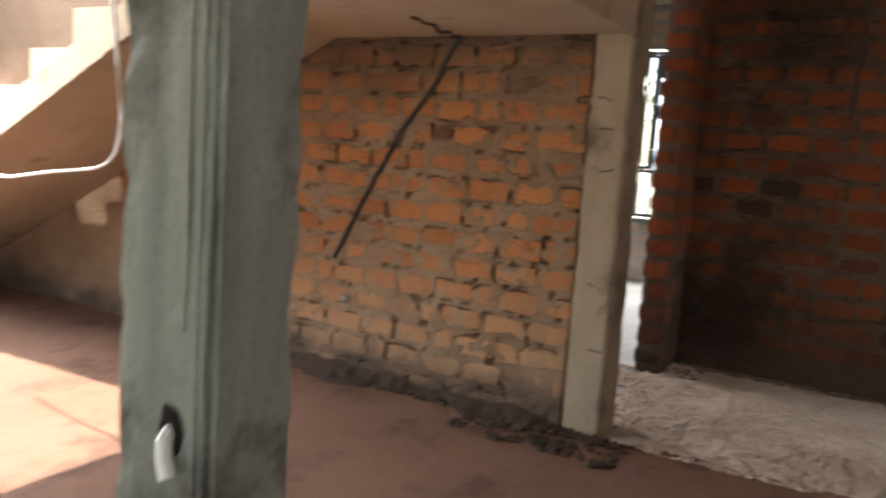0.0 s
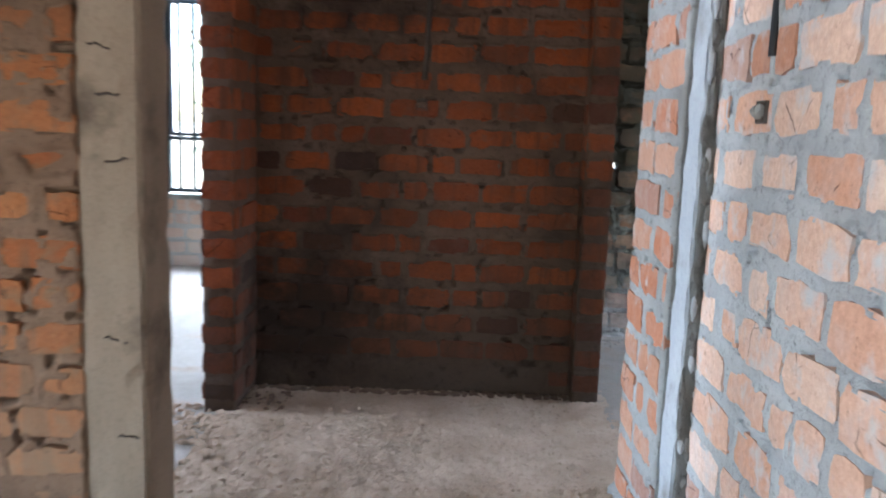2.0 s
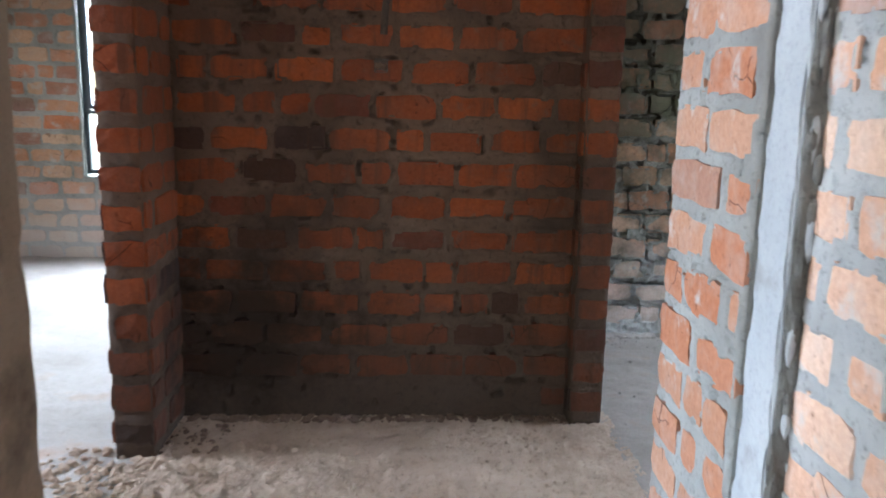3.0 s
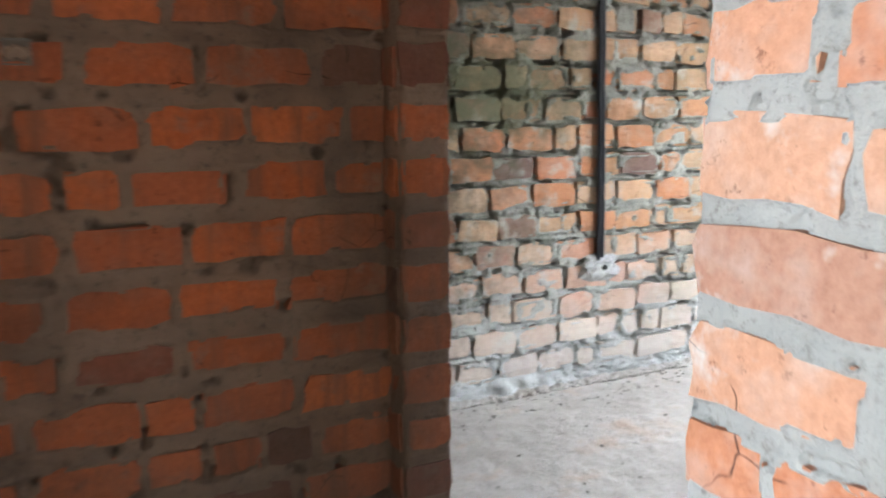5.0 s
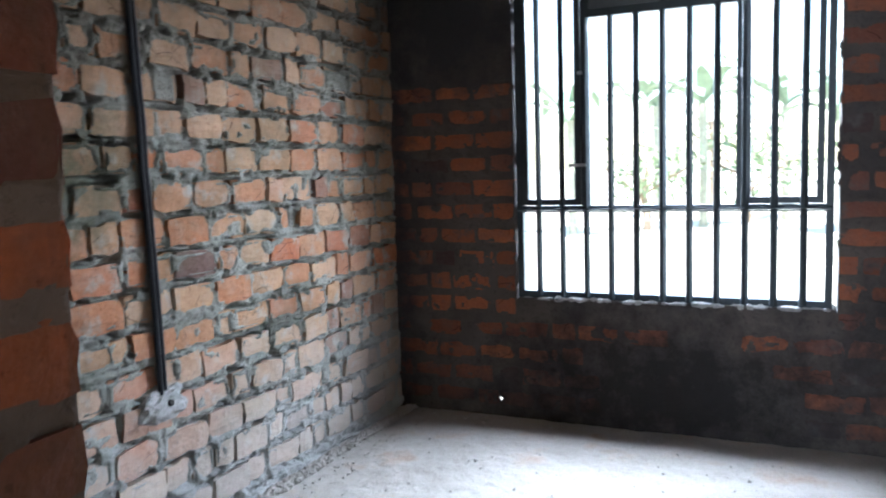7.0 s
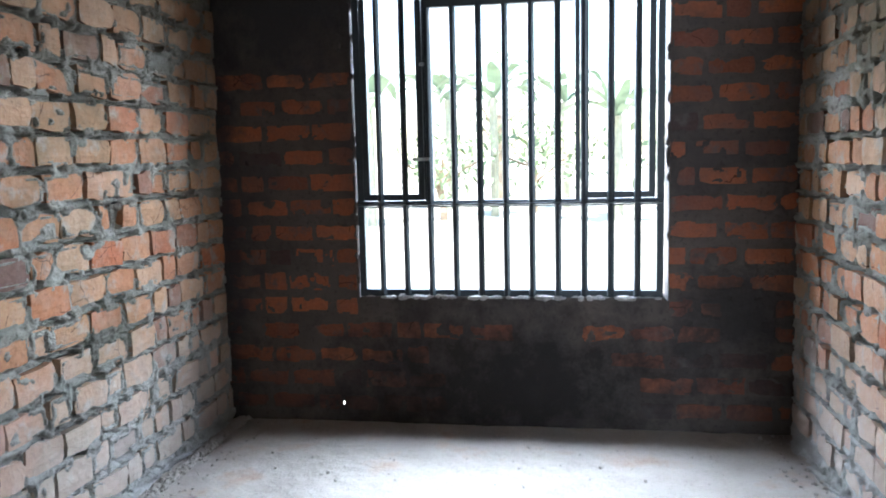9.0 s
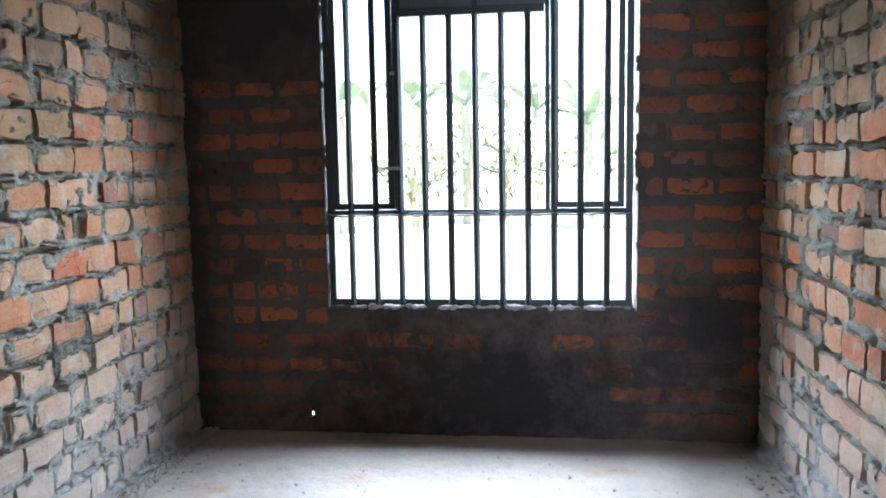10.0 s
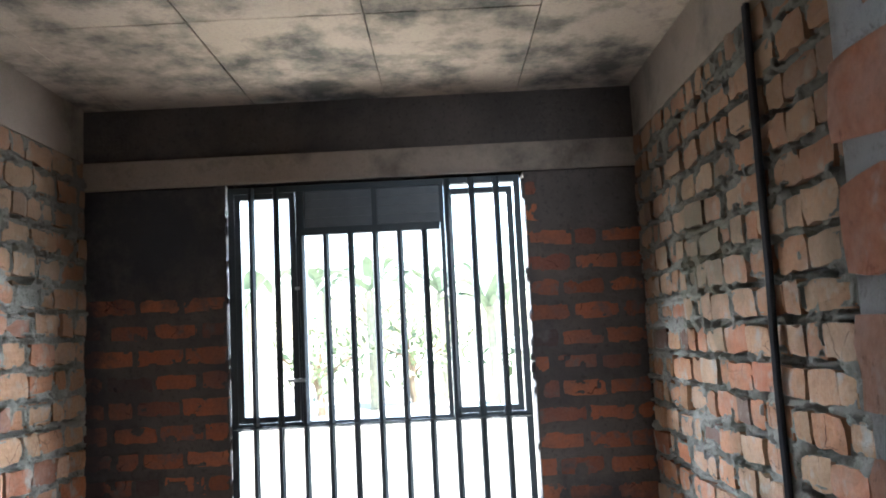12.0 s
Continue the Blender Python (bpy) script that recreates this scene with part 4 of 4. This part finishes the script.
part("pipe", tube(wobble((D_X - 0.024, 3.085, 2.8), (D_X - 0.022, 3.06, 1.56), 10, 0.004, 9), 0.010), M_conduit, c)

# rough strip, darkened for the grey column's shaded side, and the mortar squeezed out along it
M_side_shade = mortar_material("shaded_cement_side", (0.13, 0.125, 0.115), (0.19, 0.185, 0.17), (0.05, 0.045, 0.04), relief=0.02)
part("shaded_side", rough_box(DOOR_X + 0.010, 0.50, 3.424, 3.442, -0.05, CEIL, step=0.03, amp=0.006, bevel=0.004, seed=9), M_side_shade, grey_column, "rough strip darkened as the column's shaded side")
c = thing("mortar_ridge", "crumbly mortar squeezed out along the column's edge", "mortar")
rng = random.Random(12)
for k in range(52):
    z = 0.06 + k * 0.053 + rng.uniform(-0.03, 0.03)
    part("mortar_lump", blob((DOOR_X + 0.02 + rng.uniform(-0.012, 0.02), 3.424 + rng.uniform(-0.006, 0.006), z), (0.010, 0.008, rng.uniform(0.02, 0.06)), k), M_side_shade if k % 4 else M_grey, c)

# broken form ties on the corner column, dark strips for the shade in their slits
for k, (x, z) in enumerate(((-1.26, 1.57), (-1.24, 1.43), (-1.22, 1.24), (-1.235, 0.72), (-1.20, 0.41))):
    part("form_tie", tube(wobble((x - 0.03, B_Y - 0.015, z), (x + 0.035, B_Y - 0.015, z + 0.012 * (k % 3 - 1)), 6, 0.012, 30 + k), 0.0035, 6), M_chase, column)

# window stay and bent wire on the casement
c = thing("wall_tie", "bent strip of hoop iron poking from the door jamb", "wall tie")
part("strip", tube([(0.50, JAMB_R - 0.01, 1.480), (0.505, JAMB_R + 0.03, 1.470), (0.51, JAMB_R + 0.052, 1.450), (0.512, JAMB_R + 0.05, 1.433), (0.515, JAMB_R + 0.02, 1.423), (0.52, JAMB_R - 0.01, 1.425)], 0.002, 6), M_steel, c)

# crumbs of cement along the window's foot
c = thing("sill_crumbs", "lumps of pale cement left along the window's foot", "mortar")
rng = random.Random(31)
for k in range(70):
    part("lump", blob((WIN_X + rng.uniform(-0.006, 0.02), rng.uniform(y0 + 0.03, y1 - 0.03), z0 - 0.006), (rng.uniform(0.008, 0.016), rng.uniform(0.012, 0.04), rng.uniform(0.008, 0.024)), k, 1.0, 1), M_crumb_sill, c)
for k in range(30):
    yy = y0 + 0.004 if k % 2 else y1 - 0.004
    part("lump", blob((WIN_X + 0.02 + rng.uniform(-0.01, 0.02), yy, rng.uniform(z0, z1)), (0.012, rng.uniform(0.006, 0.014), rng.uniform(0.012, 0.04)), k + 50, 1.0, 1), M_mortar_win, c)

# white cable drooping by the stair
c = thing("loose_cable", "loose white electric cable drooping beside the stair", "cable")
part("cord", tube([(-2.66, 1.95, CEIL + 0.01), (-2.65, 1.95, 2.3), (-2.641, 1.95, 1.757), (-2.611, 1.95, 1.553), (-2.584, 1.95, 1.346), (-2.590, 1.95, 1.26), (-2.613, 1.95, 1.198), (-2.66, 1.95, 1.155), (-2.729, 1.95, 1.13), (-3.056, 1.96, 1.091), (-3.345, 1.98, 1.05), (-3.8, 2.05, 1.03)], 0.007), M_cable, c)

# pipe stub in the pillar and board marks on it
c = thing("pipe_stub", "short pale pipe sticking out of a broken hole in the pillar", "pipe")
part("pipe", tube([(-0.957, 0.83, 0.845), (-0.955, 0.81, 0.825), (-0.945, 0.803, 0.80), (-0.933, 0.80, 0.775)], 0.013), M_cable, c)
part("broken_hole", blob((-0.957, 0.826, 0.84), (0.03, 0.010, 0.04), 4), M_hole, c)
for k, (x, za, zb) in enumerate(((-0.905, 0.55, 1.62), (-0.93, 1.0, 1.75), (-0.89, 0.6, 1.2))):
    ridge = part("board_mark", tube(wobble((x, 0.822, za), (x + 0.006, 0.822, zb), 10, 0.004, 20 + k), 0.005, 6), M_pillar, pillar)

# ---------------------------------------------------------------- rubble and dust
M_crumb = mortar_material("crumbs", (0.28, 0.25, 0.22), (0.36, 0.33, 0.295), (0.14, 0.12, 0.10))


def scatter(name, label, spots, mat, seed):
    """Loose bits lying on the floor, joined as stuff. spots: (count, x0, x1, y0, y1, size)."""
    rng = random.Random(seed)
    pos, faces = [], []
    for count, xa, xb, ya, yb, size in spots:
        for _ in range(count):
            cx, cy = rng.uniform(xa, xb), rng.uniform(ya, yb)
            r = size * rng.uniform(0.3, 1.0) ** 1.5
            a = rng.uniform(0, math.tau)
            base = len(pos)
            k = 6
            for ring, (rr, zz) in enumerate(((1.0, -0.004), (0.85, 0.45 * r), (0.35, 0.8 * r))):
                for i in range(k):
                    q = rr * r * rng.uniform(0.7, 1.25)
                    th = a + i * math.tau / k
                    pos.append((cx + q * math.cos(th) * 1.3, cy + q * math.sin(th), zz * rng.uniform(0.7, 1.2) + 0.004))
            for ring in range(2):
                for i in range(k):
                    b0 = base + ring * k
                    faces.append((b0 + i, b0 + (i + 1) % k, b0 + k + (i + 1) % k, b0 + k + i))
            faces.append(tuple(base + 2 * k + i for i in range(k)))
    return tagged(grid_mesh(name, pos, faces, mat), label, "rubble", "", "stuff")


scatter("rubble", "crumbled dark earth along the feet of the brick walls", [(1200, -4.4, -1.1, 3.38, 3.475, 0.02), (200, -1.8, -0.95, 3.15, 3.47, 0.02), (10, -1.6, -1.0, 3.1, 3.4, 0.035)], M_soil, 61)
# dark crumbs added where the floor lies in shade by wall and stub
scatter("passage_shade_crumbs", "crumbled brown earth in place of shade along the foot of the dark wall", [(350, -1.22, 0.40, 5.11, 5.17, 0.018), (50, -1.24, -1.0, 4.8, 5.1, 0.014)], M_clod, 64)
scatter("floor_crumbs", "crumbs of cement on the passage floor", [(1500, -1.25, 0.42, 3.5, 5.1, 0.007), (420, -1.3, -0.3, 3.6, 4.9, 0.013), (90, 0.2, 0.42, 3.0, 4.1, 0.02), (260, -1.65, -1.2, 4.35, 4.85, 0.018), (160, 0.30, 0.43, 3.3, 4.1, 0.02)], M_rough, 62)
scatter("bedroom_crumbs", "chips of brick and mortar on the bedroom floor", [(320, 0.65, 3.95, 3.55, 6.3, 0.006), (40, 0.65, 3.95, 3.55, 6.3, 0.012), (1500, 0.7, 4.0, 6.33, 6.39, 0.022), (260, 0.7, 4.0, 6.15, 6.35, 0.007), (200, 0.7, 4.0, 3.48, 3.62, 0.013)], M_crumb, 63)

def wall_foot(name, label, start, along, out, length, rise, depth, mat, seed):
    """Lumpy spilt cement or soil banked along the foot of a wall."""
    n, m = int(length / 0.018), 9
    rng = np.random.default_rng(seed)
    big, mid, fine = smooth_noise((m, n + 1), 22, rng)[0], smooth_noise((m, n + 1), 6, rng), smooth_noise((m, n + 1), 2.2, rng)
    o, u, w = np.array(start, float), np.array(along, float), np.array(out, float)
    pos, faces = [], []
    for j in range(m):
        k = j / (m - 1)
        for i in range(n + 1):
            bank = max(0.15, 1 + 0.7 * big[i] + 0.35 * mid[j, i])
            lump = (0.020 * fine[j, i] + 0.010 * mid[j, i]) * math.sin(math.pi * k)
            p = o + u * (length * i / n) + w * (0.012 + depth * bank * k + lump)
            pos.append((p[0], p[1], rise * bank * (1 - k) ** 1.7 + lump * (1 - k) - 0.006 * k))
    for j in range(m - 1):
        for i in range(n):
            a = j * (n + 1) + i
            faces.append((a, a + 1, a + n + 2, a + n + 1))
    ob = grid_mesh(name, pos, faces, mat)
    for p in ob.data.polygons:
        p.use_smooth = True
    return tagged(ob, label, "trim", "", "structure")


wall_foot("trim_north", "lumpy grey cement spilt along the foot of the tan wall", (0.61, ROOM_L, 0), X, NY, WIN_X - 0.72, 0.045, 0.055, M_mortar_room, 81)
wall_foot("trim_south", "lumpy grey cement spilt along the foot of the tan wall", (0.61, ROOM_R, 0), X, Y, WIN_X - 0.72, 0.030, 0.035, M_mortar_room, 82)
wall_foot("trim_long", "crumbly cement banked along the foot of the pale wall", (D_X, 1.5, 0), Y, NX, 1.92, 0.05, 0.05, M_mortar_d, 83)
wall_foot("trim_door", "crumbly cement banked along the foot of the door wall", (DOOR_X, 3.58, 0), Y, NX, JAMB_R - 3.58, 0.035, 0.04, M_mortar_d_dim, 84)
wall_foot("trim_stair", "damp soil, darkened for shade, banked along the foot of the stair wall", (-4.4, B_Y, 0), X, NY, 3.05, 0.05, 0.12, M_soil, 85)

# ---------------------------------------------------------------- yard
M_leaf = plain("banana_leaf", (0.19, 0.245, 0.17), 0.5, 0, 0.35, 6)
M_bush = plain("bush_leaf", (0.14, 0.17, 0.085), 0.6, 0, 0.4, 3)
M_stem = plain("banana_stem", (0.25, 0.24, 0.17), 0.8, 0, 0.4, 8)
M_trunk = plain("bark", (0.20, 0.15, 0.10), 0.9, 0, 0.4, 10)


def banana(place, height, seed):
    rng = random.Random(seed)
    p = thing("banana_plant", "tall green banana plant in the sunlit yard", "plant", "banana plants in the yard")
    p.location = place
    part("stem", tube([(0, 0, 0), (0.04, 0, height * 0.5), (0.06, 0.03, height)], 0.11, 10), M_stem, p)
    for k in range(9):
        a = k * 2.4 + rng.uniform(-0.4, 0.4)
        ln, wd, lift = rng.uniform(1.4, 2.2), rng.uniform(0.22, 0.34), rng.uniform(0.5, 1.2)
        bm = bmesh.new()
        n, rows = 12, []
        for i in range(n + 1):
            s = i / n
            r = ln * s * 0.9
            z = height + lift * math.sin(s * 2.3) * 0.9 - 0.5 * s * s
            w = wd * math.sin(math.pi * min(1, 0.08 + s * 0.92)) * rng.uniform(0.8, 1.1)
            c0 = Vector((math.cos(a) * r + 0.06, math.sin(a) * r + 0.03, z))
            side = Vector((-math.sin(a), math.cos(a), 0))
            rows.append([bm.verts.new(c0 + side * w + Vector((0, 0, 0.10 * w))), bm.verts.new(c0 - Vector((0, 0, 0.03))), bm.verts.new(c0 - side * w + Vector((0, 0, 0.10 * w)))])
        for q, r2 in zip(rows, rows[1:]):
            for j in (0, 1):
                if rng.random() > 0.08:
                    bm.faces.new((q[j], q[j + 1], r2[j + 1], r2[j]))
        part("leaf", bm, M_leaf, p)
    return p


def leafy_tree(name, label, place, height, spread, leaves, seed):
    rng = random.Random(seed)
    t = thing(name, label, "tree" if height > 3 else "bush", "trees and bushes in the yard")
    t.location = place
    bm = tube(wobble((0, 0, -0.1), (0.1, 0.1, height * 0.65), 6, 0.12, seed), 0.07 + height * 0.012, 8)
    for k in range(5):
        a = k * 1.3 + seed
        limb = tube(wobble((0.05, 0.05, height * (0.3 + 0.06 * k)), (math.cos(a) * spread * 0.6, math.sin(a) * spread * 0.6, height * 0.75), 5, 0.1, seed + k), 0.035, 6)
        me = bpy.data.meshes.new("limb")
        limb.to_mesh(me)
        limb.free()
        bm.from_mesh(me)
        bpy.data.meshes.remove(me)
    part("trunk", bm, M_trunk, t)
    pos, faces = [], []
    clumps = [(Vector((rng.gauss(0, spread * 0.45), rng.gauss(0, spread * 0.45), height * rng.uniform(0.4, 1.0))), rng.uniform(0.25, 0.6) * spread * 0.5) for _ in range(18)]
    for _ in range(leaves):
        c0, r = rng.choice(clumps)
        q = c0 + Vector((rng.gauss(0, r), rng.gauss(0, r), rng.gauss(0, r * 0.7)))
        u = Vector((rng.uniform(-1, 1), rng.uniform(-1, 1), rng.uniform(-1, 1))).normalized()
        v = u.orthogonal().normalized()
        s = rng.uniform(0.05, 0.12)
        b0 = len(pos)
        pos += [q - u * s * 1.6, q + v * s * 0.6, q + u * s * 1.6, q - v * s * 0.6]
        faces.append((b0, b0 + 1, b0 + 2, b0 + 3))
    grid_mesh("crown", [tuple(p) for p in pos], faces, M_bush, t)
    return t


for k, (x, y, h) in enumerate(((17.5, 9.0, 2.6), (20.0, 6.4, 3.0), (18.5, 3.4, 2.4), (21.0, 1.2, 2.9), (23.0, 8.0, 3.2), (22.5, 4.6, 3.0), (-5.5, 22.0, 2.8), (-3.0, 24.0, 3.0))):
    banana((x, y, -0.14), h, 70 + k)
for k, (x, y, h, w) in enumerate(((19.0, 7.6, 2.0, 1.6), (21.5, 5.4, 2.2, 1.8), (18.0, 2.0, 1.8, 1.5), (27.0, 6.8, 4.5, 2.6), (25.0, -0.6, 4.2, 2.8), (-4.4, 20.0, 2.2, 1.6), (-6.5, 25.0, 5.5, 2.6))):
    leafy_tree("yard_tree" if h > 3 else "yard_bush", "leafy green tree at the yard's edge" if h > 3 else "low green bush in the sunlit yard", (x, y, -0.14), h, w, 380, 90 + k)

lay_bricks()
